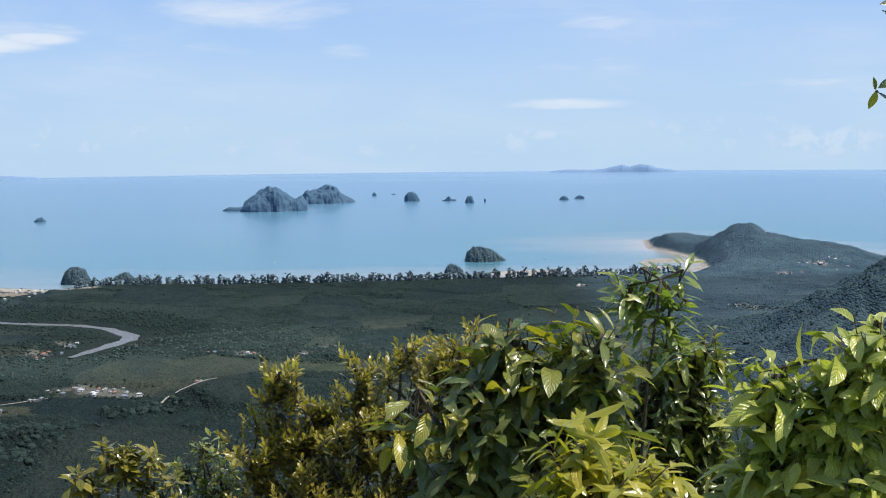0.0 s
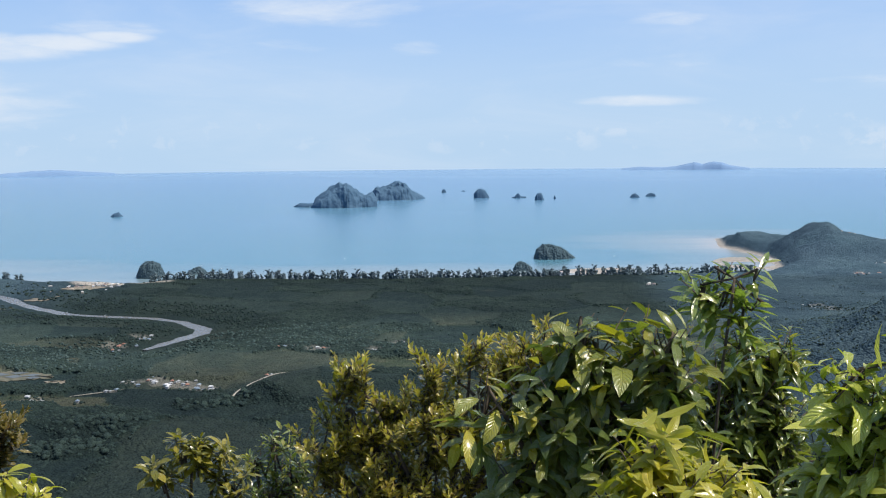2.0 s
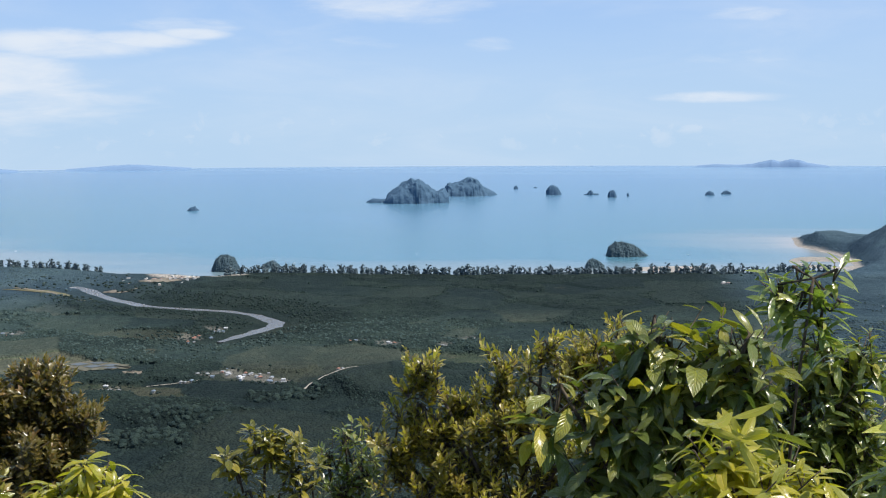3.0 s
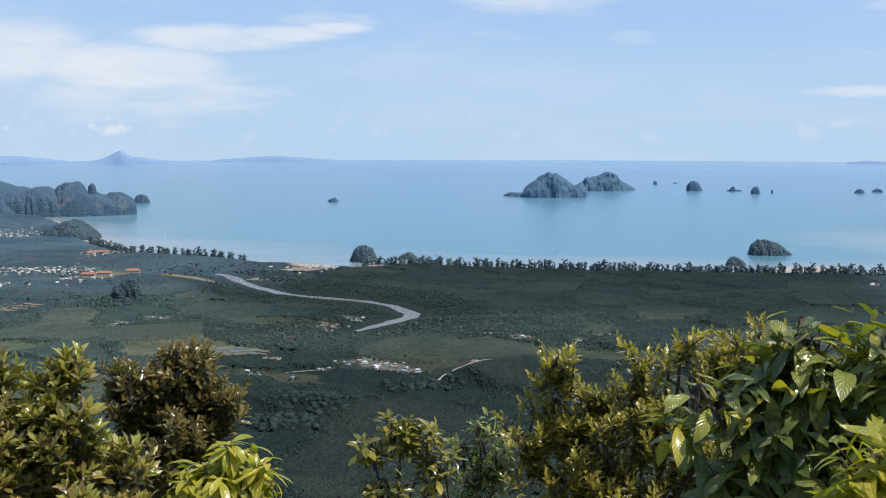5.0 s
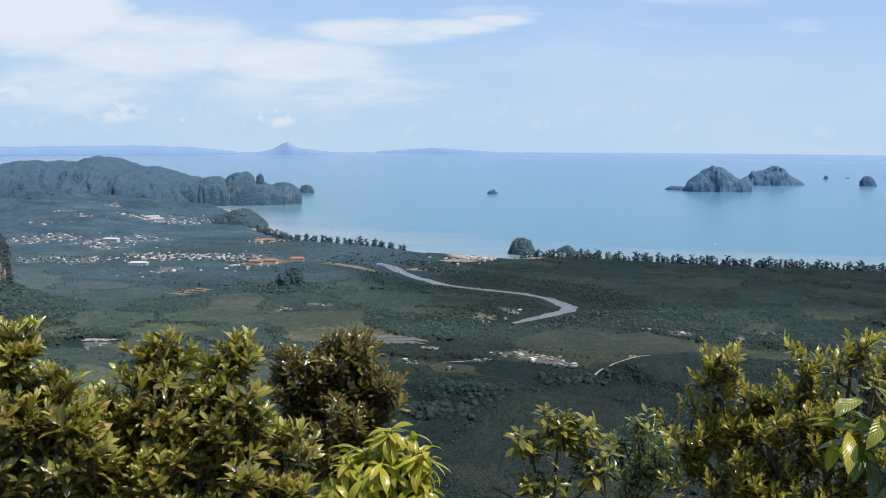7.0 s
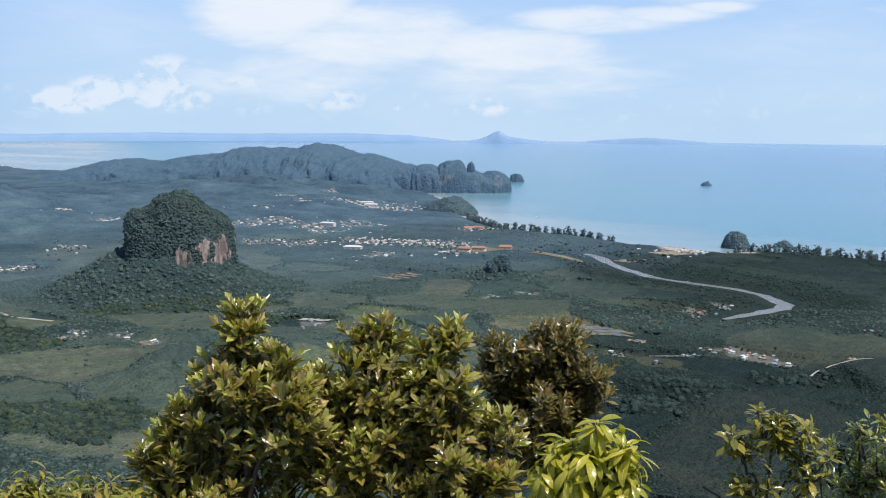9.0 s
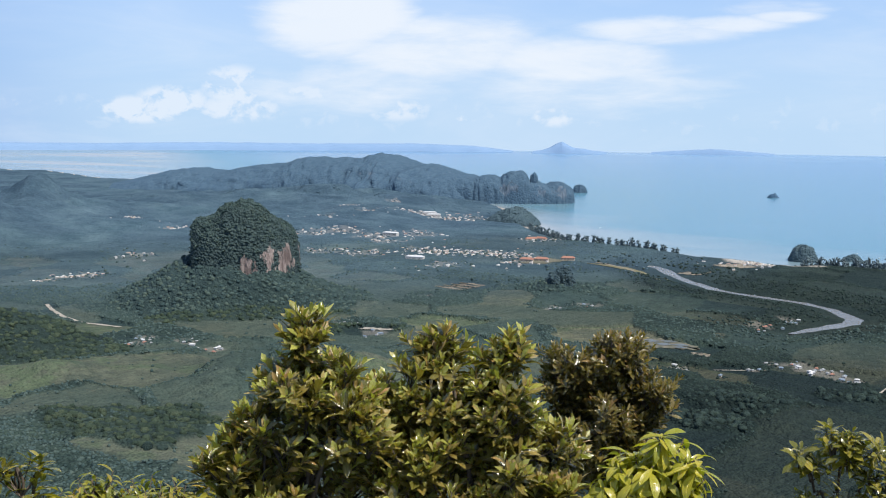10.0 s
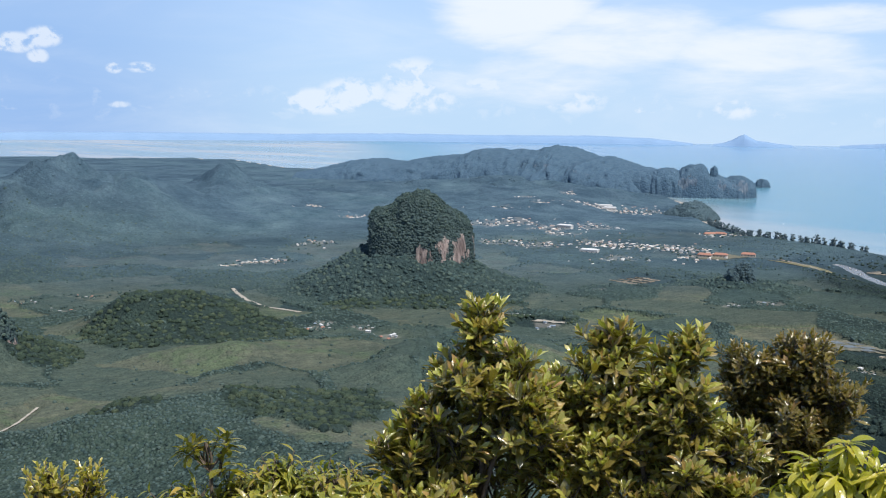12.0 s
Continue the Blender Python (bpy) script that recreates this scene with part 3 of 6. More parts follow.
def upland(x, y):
    """Where haze is mixed into the colour: western hills, plain, eastern slopes, wooded peninsula."""
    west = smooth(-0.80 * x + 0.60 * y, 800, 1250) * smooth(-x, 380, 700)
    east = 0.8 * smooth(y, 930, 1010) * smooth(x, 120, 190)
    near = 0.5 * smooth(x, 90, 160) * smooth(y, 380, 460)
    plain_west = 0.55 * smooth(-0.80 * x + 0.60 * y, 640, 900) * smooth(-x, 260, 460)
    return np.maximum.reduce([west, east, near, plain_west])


# (x, y, houses, half spread) of each hamlet, and (x, y, half width, half depth) of the open places
HAMLETS = [(-857, 1098, 39, 29), (-820, 1108, 39, 29), (-961, 1088, 15, 15), (-975, 1198, 12, 13), (-890, 1039, 15, 24), (-800, 1160, 26, 29), (-882, 949, 15, 22), (-797, 893, 20, 26), (-750, 894, 20, 29), (-731, 947, 31, 29), (-716, 871, 15, 24),
           (-627, 829, 31, 22), (-593, 845, 34, 24), (-560, 854, 31, 22), (-649, 841, 20, 22), (-609, 987, 34, 15), (-519, 818, 15, 15), (-817, 861, 15, 24), (-701, 769, 15, 26), (-667, 786, 15, 26), (-557, 753, 20, 20), (-929, 769, 26, 13), (-1010, 782, 15, 13), (-818, 636, 7, 15),
           (-372, 623, 5, 10), (-360, 647, 5, 11), (-466, 610, 3, 6), (-439, 494, 9, 9), (-408, 486, 5, 9), (-242, 657, 8, 11), (-235, 688, 8, 10), (-205, 505, 1, 2), (-231, 510, 4, 7), (-184, 550, 8, 10), (-168, 546, 9, 10), (-155, 538, 8, 9), (-193, 551, 7, 10),
           (-489, 378, 12, 10), (-472, 400, 7, 8), (-445, 396, 7, 8), (-496, 392, 5, 8), (-657, 504, 4, 7), (-736, 524, 14, 15), (-734, 487, 8, 9), (-179, 699, 3, 6), (-165, 702, 1, 3), (-136, 649, 5, 7), (-115, 642, 4, 7), (-81, 640, 3, 4), (-70, 660, 4, 6),
           (-126, 559, 3, 4), (-200, 531, 3, 4), (342, 1161, 7, 9), (358, 1052, 12, 11), (307, 998, 7, 8), (190, 822, 1, 2), (226, 805, 5, 15), (118, 937, 2, 2), (-665, 291, 4, 9), (-628, 296, 4, 9), (-594, 300, 4, 7), (-664, 330, 4, 9), (-1017, 786, 7, 7), (-360, 925, 20, 18)]
CLEARINGS = [(-250, 556, 22, 16), (-480, 670, 22, 22), (-413, 494, 12, 8), (-205, 520, 14, 12), (-130, 545, 14, 24), (-168, 546, 26, 12), (-420, 840, 55, 16), (-362, 918, 26, 26), (-505, 840, 16, 30), (-578, 406, 46, 8), (-415, 480, 14, 10), (-440, 396, 30, 8)]


ROADS = [[(-640, 425), (-620, 415), (-593, 404), (-564, 398), (-537, 405)], [(-395, 155), (-414, 176), (-430, 191)], [(-134, 512), (-134, 530), (-132, 545), (-122, 560), (-108, 564)],
         [(-215, 518), (-205, 525), (-194, 536)], [(-739, 464), (-741, 507), (-746, 544)], [(-470, 862), (-430, 842), (-395, 812), (-368, 792)]]


def canopy(x, y, z):
    """How far a place lies under closed woods, and how high the tops of trees stand over the ground there."""
    r, az = np.hypot(x, y), np.degrees(np.arctan2(x, y))
    sd, rd = inland(x, y), river_distance(x, y)
    tone, hedge = plots(x, y)
    wild = smooth(field_noise(x, y, 150.0, 4, 47), 0.56, 0.60)
    grove = smooth(-tone, -0.30, -0.28) * smooth(field_noise(x, y, 24.0, 3, 63), 0.26, 0.36)
    slopes = smooth(z, 7, 9.5) * smooth(r, 580, 640)
    shore = smooth(sd, 10, 14) * (1 - smooth(sd, 30, 40))
    belt = 1 - smooth(hedge * (0.4 + 1.2 * field_noise(x, y, 22.0, 3, 65)), 2.2, 3.6)
    cover = np.maximum.reduce([wild, grove, thickets(x, y), slopes, shore * 0.9, belt])
    # young rubber and oil palm stand in even blocks, lower than the woods
    planted = smooth(tone, 0.30, 0.31) * (1 - smooth(tone, 0.90, 0.91)) * smooth(hedge, 1.0, 2.2)
    open_ = smooth(sd, 7, 12) * smooth(rd, 10, 24)
    for hx, hy, count, spread in HAMLETS:
        open_ = open_ * (1 - np.exp(-((x - hx) ** 2 + (y - hy) ** 2) / (spread * 0.95) ** 2))
    for px, py, w, d in CLEARINGS:
        open_ = np.where((np.abs(x - px) < w) & (np.abs(y - py) < d), 0, open_)
    for line in ROADS:
        for p, q in zip(line, line[1:]):
            open_ = open_ * smooth(segment_distance(x, y, p, q), 2.0, 4.0)
    cover, planted = cover * open_, planted * open_
    tall = np.where(r > 900, 1.9, 2.1) * (0.45 + 1.2 * field_noise(x, y, 7.0, 3, 88))
    low = 0.5 + 1.5 * np.mod(tone * 9.7, 1.0) + 0.5 * field_noise(x, y, 4.0, 2, 89)
    return cover, np.maximum(cover * tall, planted * low)


def build_ground():
    radii = np.concatenate([np.linspace(0.001, 12, 16), np.geomspace(14, 330, 26), np.arange(334, 380, 4.0), np.arange(380, 640, 1.9), np.arange(640, 860, 2.6), np.arange(862, 1130, 3.4), np.geomspace(1134, 1500, 70), np.geomspace(1510, 2200, 40), np.geomspace(2240, 4950, 26)])
    x, y, faces = polar_sheet(radii, ring_angles())
    z = height(x, y)
    cover, lift = canopy(x, y, z)
    ob = quad_object("ground", np.stack([x, y, z + lift * smooth(np.hypot(x, y), 335, 345)], -1), faces[:, ::-1], LAND)
    sd, r, rd = inland(x, y), np.hypot(x, y), river_distance(x, y)
    az = np.degrees(np.arctan2(x, y))
    patch = field_noise(x, y, 120.0, 4, 41)
    # this mask also carries the painted cloud shade
    mangrove = dark_or_shaded_land(x, y)
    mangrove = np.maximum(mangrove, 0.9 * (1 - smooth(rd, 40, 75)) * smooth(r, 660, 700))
    hilly = smooth(z, 6, 11)
    wood = hilly * smooth(r, 560, 640)
    wood = np.maximum(np.maximum(wood, cover), 1 - smooth(r, 300, 360))
    sandy = (1 - smooth(sd + 10 * (patch - 0.5), 5, 9)) * (1 - smooth(z, 1.4, 2.5)) * smooth(r, 700, 800)
    bar = np.exp(-((x + 345) / 60) ** 2 - ((y - 950) / 16) ** 2)
    sandy = np.maximum(sandy, smooth(bar + 0.25 * (patch - 0.5), 0.45, 0.6))
    # trodden earth between the houses
    yard = np.zeros_like(x)
    for hx, hy, count, spread in HAMLETS:
        yard = np.maximum(yard, np.exp(-((x - hx) ** 2 + (y - hy) ** 2) / (spread * 1.1) ** 2))
    sandy = np.maximum(sandy, 0.26 * smooth(yard + 1.2 * (field_noise(x, y, 10.0, 3, 57) - 0.5), 0.62, 0.78))
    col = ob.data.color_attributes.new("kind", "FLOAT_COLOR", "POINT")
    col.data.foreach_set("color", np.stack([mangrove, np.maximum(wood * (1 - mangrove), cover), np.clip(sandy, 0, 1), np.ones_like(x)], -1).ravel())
    tone = ob.data.attributes.new("plot", "FLOAT", "POINT")
    tone.data.foreach_set("value", plots(x, y)[0] * (1 - 0.5 * wet_land(sd, az)))
    near = ob.data.attributes.new("ledge", "FLOAT", "POINT")
    near.data.foreach_set("value", 1 - smooth(r, 9, 22))
    # share of painted haze at each vertex
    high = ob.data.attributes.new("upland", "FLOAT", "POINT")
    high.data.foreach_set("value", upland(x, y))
    return tagged(ob, "green coastal plain of plantations and woods rising to hills", "ground", kind="structure")


def build_sea():
    radii = np.concatenate([np.arange(880, 1500, 8.0), np.geomspace(1510, 4950, 70)])
    angles = np.concatenate([np.arange(-85, 40, 1.0), np.arange(40, 275, 5.0)])
    x, y, faces = polar_sheet(radii, angles)
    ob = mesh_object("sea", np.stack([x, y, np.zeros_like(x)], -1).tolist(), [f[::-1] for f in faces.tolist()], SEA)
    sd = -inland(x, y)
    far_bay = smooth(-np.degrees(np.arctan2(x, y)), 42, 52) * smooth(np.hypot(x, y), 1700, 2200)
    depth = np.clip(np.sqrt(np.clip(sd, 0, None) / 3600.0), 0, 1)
    # the far bay is moved to the pale end of the colour ramp
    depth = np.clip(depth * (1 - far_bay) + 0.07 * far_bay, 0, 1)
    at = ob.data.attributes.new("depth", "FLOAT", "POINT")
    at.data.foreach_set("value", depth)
    return tagged(ob, "calm pale turquoise sea turning blue far out", "sea", kind="structure")


def build_river():
    pts = [Vector((p[0], p[1], 0)) for p in RIVER_LINE]
    verts, faces = [], []
    fine = []
    for i in range(len(pts) - 1):
        a, b, c, d = pts[max(i - 1, 0)], pts[i], pts[i + 1], pts[min(i + 2, len(pts) - 1)]
        for k in range(6):
            t = k / 6
            p = 0.5 * ((2 * b) + (c - a) * t + (2 * a - 5 * b + 4 * c - d) * t * t + (3 * b - a - 3 * c + d) * t ** 3)
            fine.append((p, RIVER_LINE[i][2] * (1 - t) + RIVER_LINE[i + 1][2] * t))
    for i, (p, w) in enumerate(fine):
        d = (fine[min(i + 1, len(fine) - 1)][0] - fine[max(i - 1, 0)][0]).normalized()
        n = Vector((-d.y, d.x, 0))
        w *= 0.78 + 0.3 * noise.noise(p * 0.03) + 0.3 * noise.noise(p * 0.12)
        half = w * 0.62
        verts += [p - n * half + Vector((0, 0, 0.15)), p + n * half + Vector((0, 0, 0.15))]
        if i:
            k = 2 * i
            faces.append((k - 2, k, k + 1, k - 1))
    ob = mesh_object("river", verts, [f[::-1] for f in faces], RIVER)
    return tagged(ob, "winding tidal river of grey-brown water through mangroves", "river", kind="structure")


build_ground()
build_sea()
build_river()


def rock_mass(name, spine, material, nu=60, nv=26, power=3.0, rough=0.18, grain=14.0, seed=0, base=-1.0):
    """A hill or rock along a spine of (x, y, top, half width): steep flanks, a broken crest and outline."""
    verts, faces = [], []
    n = len(spine) - 1
    p = [Vector((s[0], s[1], 0)) for s in spine]
    for i in range(nu + 1):
        f = i / nu * n
        k = min(int(f), n - 1)
        t = f - k
        t = t * t * (3 - 2 * t) * 0.6 + t * 0.4
        c = p[k].lerp(p[k + 1], t)
        before, after = p[min(k + 1, n)] - p[max(k - 1, 0)], p[min(k + 2, n)] - p[k]
        d = before.normalized().lerp(after.normalized(), t).normalized()
        side = Vector((d.y, -d.x, 0))
        top = spine[k][2] * (1 - t) + spine[k + 1][2] * t
        wide = spine[k][3] * (1 - t) + spine[k + 1][3] * t
        for j in range(nv + 1):
            v = 2 * j / nv - 1
            v = math.copysign(abs(v) ** 0.8, v)
            q = c + side * v * wide
            h = max(0.0, 1 - abs(v) ** power) ** 0.6
            q.z = base + (top - base) * h
            w = noise.fractal(Vector((q.x, q.y, q.z * 0.7)) / grain + Vector((seed * 7.3, 0, 0)), 1.0, 2.1, 5)
            w += 0.55 * noise.fractal(Vector((q.x, q.y, q.z)) / (grain * 0.33) + Vector((0, seed * 3.1, 0)), 1.0, 2.1, 4)
            w2 = noise.noise(Vector((q.x, q.y, 0)) / (grain * 0.5) + Vector((seed, 5, 0)))
            q += side * math.copysign(1, v) * w * wide * rough * (0.3 + abs(v))
            q.z += (w + 0.5 * w2) * (top - base) * rough * h
            verts.append(q)
    for i in range(nu):
        for j in range(nv):
            a = i * (nv + 1) + j
            faces.append((a, a + 1, a + nv + 2, a + nv + 1))
    ob = mesh_object(name, verts, faces, material)
    return ob


def along(*items):
    """A spine from (bearing, distance, elevation of the top, half width)."""
    out = []
    for az, dist, el, wide in items:
        p = toward(az, el, dist)
        out.append((p.x, p.y, p.z, wide))
    return out


# islands out at sea
WOODED = []


def island(spine, label, material=HAZED_ISLAND, name="island", **kw):
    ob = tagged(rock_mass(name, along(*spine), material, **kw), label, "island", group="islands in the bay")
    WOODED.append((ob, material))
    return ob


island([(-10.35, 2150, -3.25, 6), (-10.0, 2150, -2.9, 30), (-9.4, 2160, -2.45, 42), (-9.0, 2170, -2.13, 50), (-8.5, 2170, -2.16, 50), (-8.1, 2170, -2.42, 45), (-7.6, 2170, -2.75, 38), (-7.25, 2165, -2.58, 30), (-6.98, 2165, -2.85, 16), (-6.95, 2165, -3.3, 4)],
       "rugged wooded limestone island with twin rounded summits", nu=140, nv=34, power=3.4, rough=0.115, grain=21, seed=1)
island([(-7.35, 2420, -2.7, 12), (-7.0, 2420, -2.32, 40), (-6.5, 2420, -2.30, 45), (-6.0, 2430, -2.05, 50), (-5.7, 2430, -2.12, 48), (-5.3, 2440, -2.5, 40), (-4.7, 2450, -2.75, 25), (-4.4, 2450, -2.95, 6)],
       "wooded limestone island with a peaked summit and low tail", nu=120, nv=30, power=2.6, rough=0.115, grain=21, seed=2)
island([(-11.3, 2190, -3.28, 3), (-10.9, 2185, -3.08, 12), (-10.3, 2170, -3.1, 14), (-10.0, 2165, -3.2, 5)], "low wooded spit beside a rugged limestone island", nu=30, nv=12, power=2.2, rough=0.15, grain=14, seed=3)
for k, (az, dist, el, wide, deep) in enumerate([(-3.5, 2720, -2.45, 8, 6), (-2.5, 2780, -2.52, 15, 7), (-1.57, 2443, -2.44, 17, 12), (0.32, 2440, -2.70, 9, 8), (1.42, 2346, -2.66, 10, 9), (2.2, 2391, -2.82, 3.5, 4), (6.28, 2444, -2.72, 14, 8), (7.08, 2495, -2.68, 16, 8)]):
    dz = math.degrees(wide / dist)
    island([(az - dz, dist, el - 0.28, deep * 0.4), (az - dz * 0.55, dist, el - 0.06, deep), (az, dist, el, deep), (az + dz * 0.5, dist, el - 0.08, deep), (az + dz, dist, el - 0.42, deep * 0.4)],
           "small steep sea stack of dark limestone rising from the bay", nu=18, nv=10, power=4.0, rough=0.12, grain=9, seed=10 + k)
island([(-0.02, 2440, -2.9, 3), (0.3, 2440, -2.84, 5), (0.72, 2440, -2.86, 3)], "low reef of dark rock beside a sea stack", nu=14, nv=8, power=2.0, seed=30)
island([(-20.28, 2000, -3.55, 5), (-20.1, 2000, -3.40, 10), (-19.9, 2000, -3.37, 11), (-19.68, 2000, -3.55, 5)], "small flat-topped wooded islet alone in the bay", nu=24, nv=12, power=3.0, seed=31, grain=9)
# islets close to the beach
island([(1.12, 1180, -6.0, 6), (1.3, 1180, -5.62, 14), (1.62, 1182, -5.38, 17), (2.0, 1184, -5.35, 18), (2.45, 1186, -5.45, 17), (2.9, 1188, -5.75, 13), (3.25, 1190, -6.0, 5)],
       "dark wooded limestone islet off the beach", HAZED_ISLET, nu=60, nv=24, power=3.6, rough=0.12, grain=9, seed=4)
island([(0.06, 1076, -6.6, 5), (0.2, 1076, -6.3, 9), (0.45, 1076, -6.2, 10), (0.75, 1076, -6.3, 10), (1.05, 1076, -6.55, 6)], "small dark wooded rock at the tide line", HAZED_ISLET, nu=40, nv=18, power=3.4, rough=0.12, grain=6, seed=5)
island([(-19.15, 1074, -6.55, 6), (-18.95, 1074, -6.1, 11), (-18.6, 1074, -5.86, 13), (-18.3, 1074, -5.82, 14), (-18.0, 1074, -6.0, 12), (-17.75, 1074, -6.5, 6)],
       "round dark wooded islet on a sandy point", HAZED_ISLET, nu=50, nv=22, power=3.2, rough=0.11, grain=7, seed=6)
island([(-16.75, 1090, -6.55, 3), (-16.5, 1090, -6.35, 7), (-16.15, 1090, -6.22, 9), (-15.85, 1090, -6.32, 8), (-15.6, 1090, -6.55, 4)], "low dark wooded islet off the beach", HAZED_ISLET, nu=36, nv=18, power=2.8, rough=0.14, grain=6, seed=7)
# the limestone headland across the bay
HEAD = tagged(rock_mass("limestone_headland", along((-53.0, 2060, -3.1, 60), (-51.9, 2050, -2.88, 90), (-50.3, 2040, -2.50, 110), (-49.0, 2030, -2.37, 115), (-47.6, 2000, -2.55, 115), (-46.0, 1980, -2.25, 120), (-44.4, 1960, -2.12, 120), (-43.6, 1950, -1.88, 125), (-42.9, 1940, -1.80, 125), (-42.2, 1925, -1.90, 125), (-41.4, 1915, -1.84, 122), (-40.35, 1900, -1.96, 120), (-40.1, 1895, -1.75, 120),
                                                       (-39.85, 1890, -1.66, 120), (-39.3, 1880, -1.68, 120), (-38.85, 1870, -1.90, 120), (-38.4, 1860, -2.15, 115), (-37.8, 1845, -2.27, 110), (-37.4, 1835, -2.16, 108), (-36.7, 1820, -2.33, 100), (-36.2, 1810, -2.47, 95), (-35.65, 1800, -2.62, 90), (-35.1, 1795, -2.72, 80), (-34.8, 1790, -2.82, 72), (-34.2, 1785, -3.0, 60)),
                        HAZED_HEADLAND, nu=300, nv=44, power=2.2, rough=0.05, grain=24, seed=8), "long forested limestone ridge with pale cliffs above the bay", "headland")
CAPE = tagged(rock_mass("limestone_headland", along((-36.6, 1772, -3.0, 26), (-36.2, 1772, -2.9, 40), (-35.4, 1770, -2.85, 44), (-34.8, 1768, -2.84, 46), (-34.55, 1766, -2.70, 48), (-33.9, 1765, -2.70, 48), (-33.62, 1765, -2.86, 48), (-33.45, 1765, -2.66, 48), (-33.18, 1765, -2.54, 48), (-32.47, 1765, -2.49, 48), (-32.25, 1765, -2.66, 46), (-32.12, 1765, -2.96, 44), (-31.63, 1766, -3.0, 43), (-31.22, 1769, -3.16, 42), (-31.08, 1770, -3.10, 42), (-30.83, 1772, -3.0, 40), (-30.55, 1774, -2.99, 38), (-30.22, 1777, -3.16, 32), (-30.0, 1779, -3.32, 24), (-29.88, 1780, -3.9, 8)), HAZED_HEADLAND, nu=200, nv=38, power=4.0, rough=0.05, grain=12, seed=9),
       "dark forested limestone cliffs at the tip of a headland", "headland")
tagged(rock_mass("rock_pinnacle", along((-32.14, 1756, -3.3, 8), (-32.08, 1756, -2.72, 13), (-31.88, 1756, -2.54, 14), (-31.72, 1756, -2.70, 13), (-31.63, 1756, -3.3, 7)), HAZED_HEADLAND, nu=30, nv=16, power=6.0, rough=0.05, grain=9, seed=12),
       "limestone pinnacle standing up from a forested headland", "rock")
island([(-29.95, 2030, -3.5, 8), (-29.8, 2030, -3.2, 16), (-29.55, 2030, -3.1, 18), (-29.3, 2030, -3.22, 15), (-29.15, 2030, -3.5, 8)], "small steep wooded islet off the headland", HAZED_HEADLAND, nu=30, nv=16, power=3.2, rough=0.1, grain=12, seed=13)
BAY_KNOLL = tagged(rock_mass("wooded_knoll", along((-34.5, 1385, -5.1, 12), (-33.9, 1378, -4.7, 22), (-33.3, 1372, -4.42, 28), (-32.8, 1366, -4.33, 30), (-32.3, 1360, -4.52, 28), (-31.9, 1355, -4.85, 20), (-31.7, 1352, -5.2, 6)), HAZED_ISLET, nu=70, nv=34, power=2.2, rough=0.09, grain=14, seed=14),
       "low wooded knoll at the end of a bay beach", "hill")
# the karst tower on the plain
KARST_TOWER = tagged(rock_mass("karst_tower", along((-49.5, 772, -7.6, 8), (-49.42, 772, -5.35, 20), (-49.1, 772, -5.02, 26), (-48.6, 772, -4.88, 31), (-48.15, 772, -4.74, 33), (-47.6, 772, -4.3, 35), (-46.9, 772, -4.07, 36), (-46.3, 772, -4.22, 36), (-45.5, 772, -4.82, 35), (-44.75, 772, -5.2, 32), (-44.2, 772, -5.7, 26), (-43.98, 772, -6.4, 18), (-43.9, 772, -8.0, 8)), KARST, nu=150, nv=64, power=4.0, rough=0.05, grain=13, seed=15, base=12.0),
                     "forested limestone karst tower with bare reddish cliffs", "karst hill")
SMALL_KNOLL = tagged(rock_mass("karst_knoll", along((-32.1, 806, -8.85, 5), (-31.7, 806, -8.5, 10), (-31.25, 806, -8.25, 13), (-30.95, 806, -7.7, 15), (-30.6, 806, -7.55, 15), (-30.3, 806, -7.36, 15), (-30.0, 806, -7.5, 15), (-29.8, 806, -7.9, 13), (-29.6, 806, -8.5, 9), (-29.4, 806, -8.9, 5)), KNOLL, nu=50, nv=24, power=2.4, rough=0.2, grain=6, seed=16, base=2.0),
       "small dark wooded limestone knoll on the plain", "hill")
OUTCROP = tagged(rock_mass("karst_outcrop", along((-69.5, 560, -8.6, 22), (-68.6, 560, -9.0, 24), (-67.8, 560, -9.5, 22), (-67.0, 560, -10.6, 16), (-66.4, 560, -12.2, 8)), KARST, nu=50, nv=30, power=5.0, rough=0.08, grain=9, seed=17, base=4.0),
       "wooded limestone outcrop with a pale bare cliff", "karst hill")


def lay_bare(ob, patches):
    """Where the rock shows through the trees: (bearing, distance, height, half width, half height)."""
    co = np.empty(len(ob.data.vertices) * 3)
    ob.data.vertices.foreach_get("co", co)
    co = co.reshape(-1, 3)
    value = np.zeros(len(co))
    for az, dist, z, wide, high in patches:
        c = bearing(az, dist, z)
        value = np.maximum(value, np.exp(-((co[:, 0] - c.x) ** 2 + (co[:, 1] - c.y) ** 2) / wide ** 2 - (co[:, 2] - z) ** 2 / high ** 2))
    at = ob.data.attributes.new("bare", "FLOAT", "POINT")
    at.data.foreach_set("value", value)


lay_bare(KARST_TOWER, [(-45.5, 738, 40, 7, 18), (-44.7, 748, 33, 9, 13), (-46.6, 738, 29, 10, 9), (-44.1, 765, 33, 9, 10), (-45.0, 740, 25, 13, 10), (-46.5, 737, 22, 11, 8)])
lay_bare(OUTCROP, [(-66.9, 542, 13, 14, 8)])
lay_bare(CAPE, [(-33.2, 1722, 24, 22, 14), (-31.4, 1730, 18, 20, 14), (-30.5, 1740, 18, 16, 14)])
lay_bare(HEAD, [(-35.4, 1708, 24, 26, 16), (-37.4, 1730, 34, 26, 14), (-34.2, 1715, 26, 22, 12), (-40.5, 1790, 40, 26, 10), (-38.6, 1755, 34, 18, 10)])

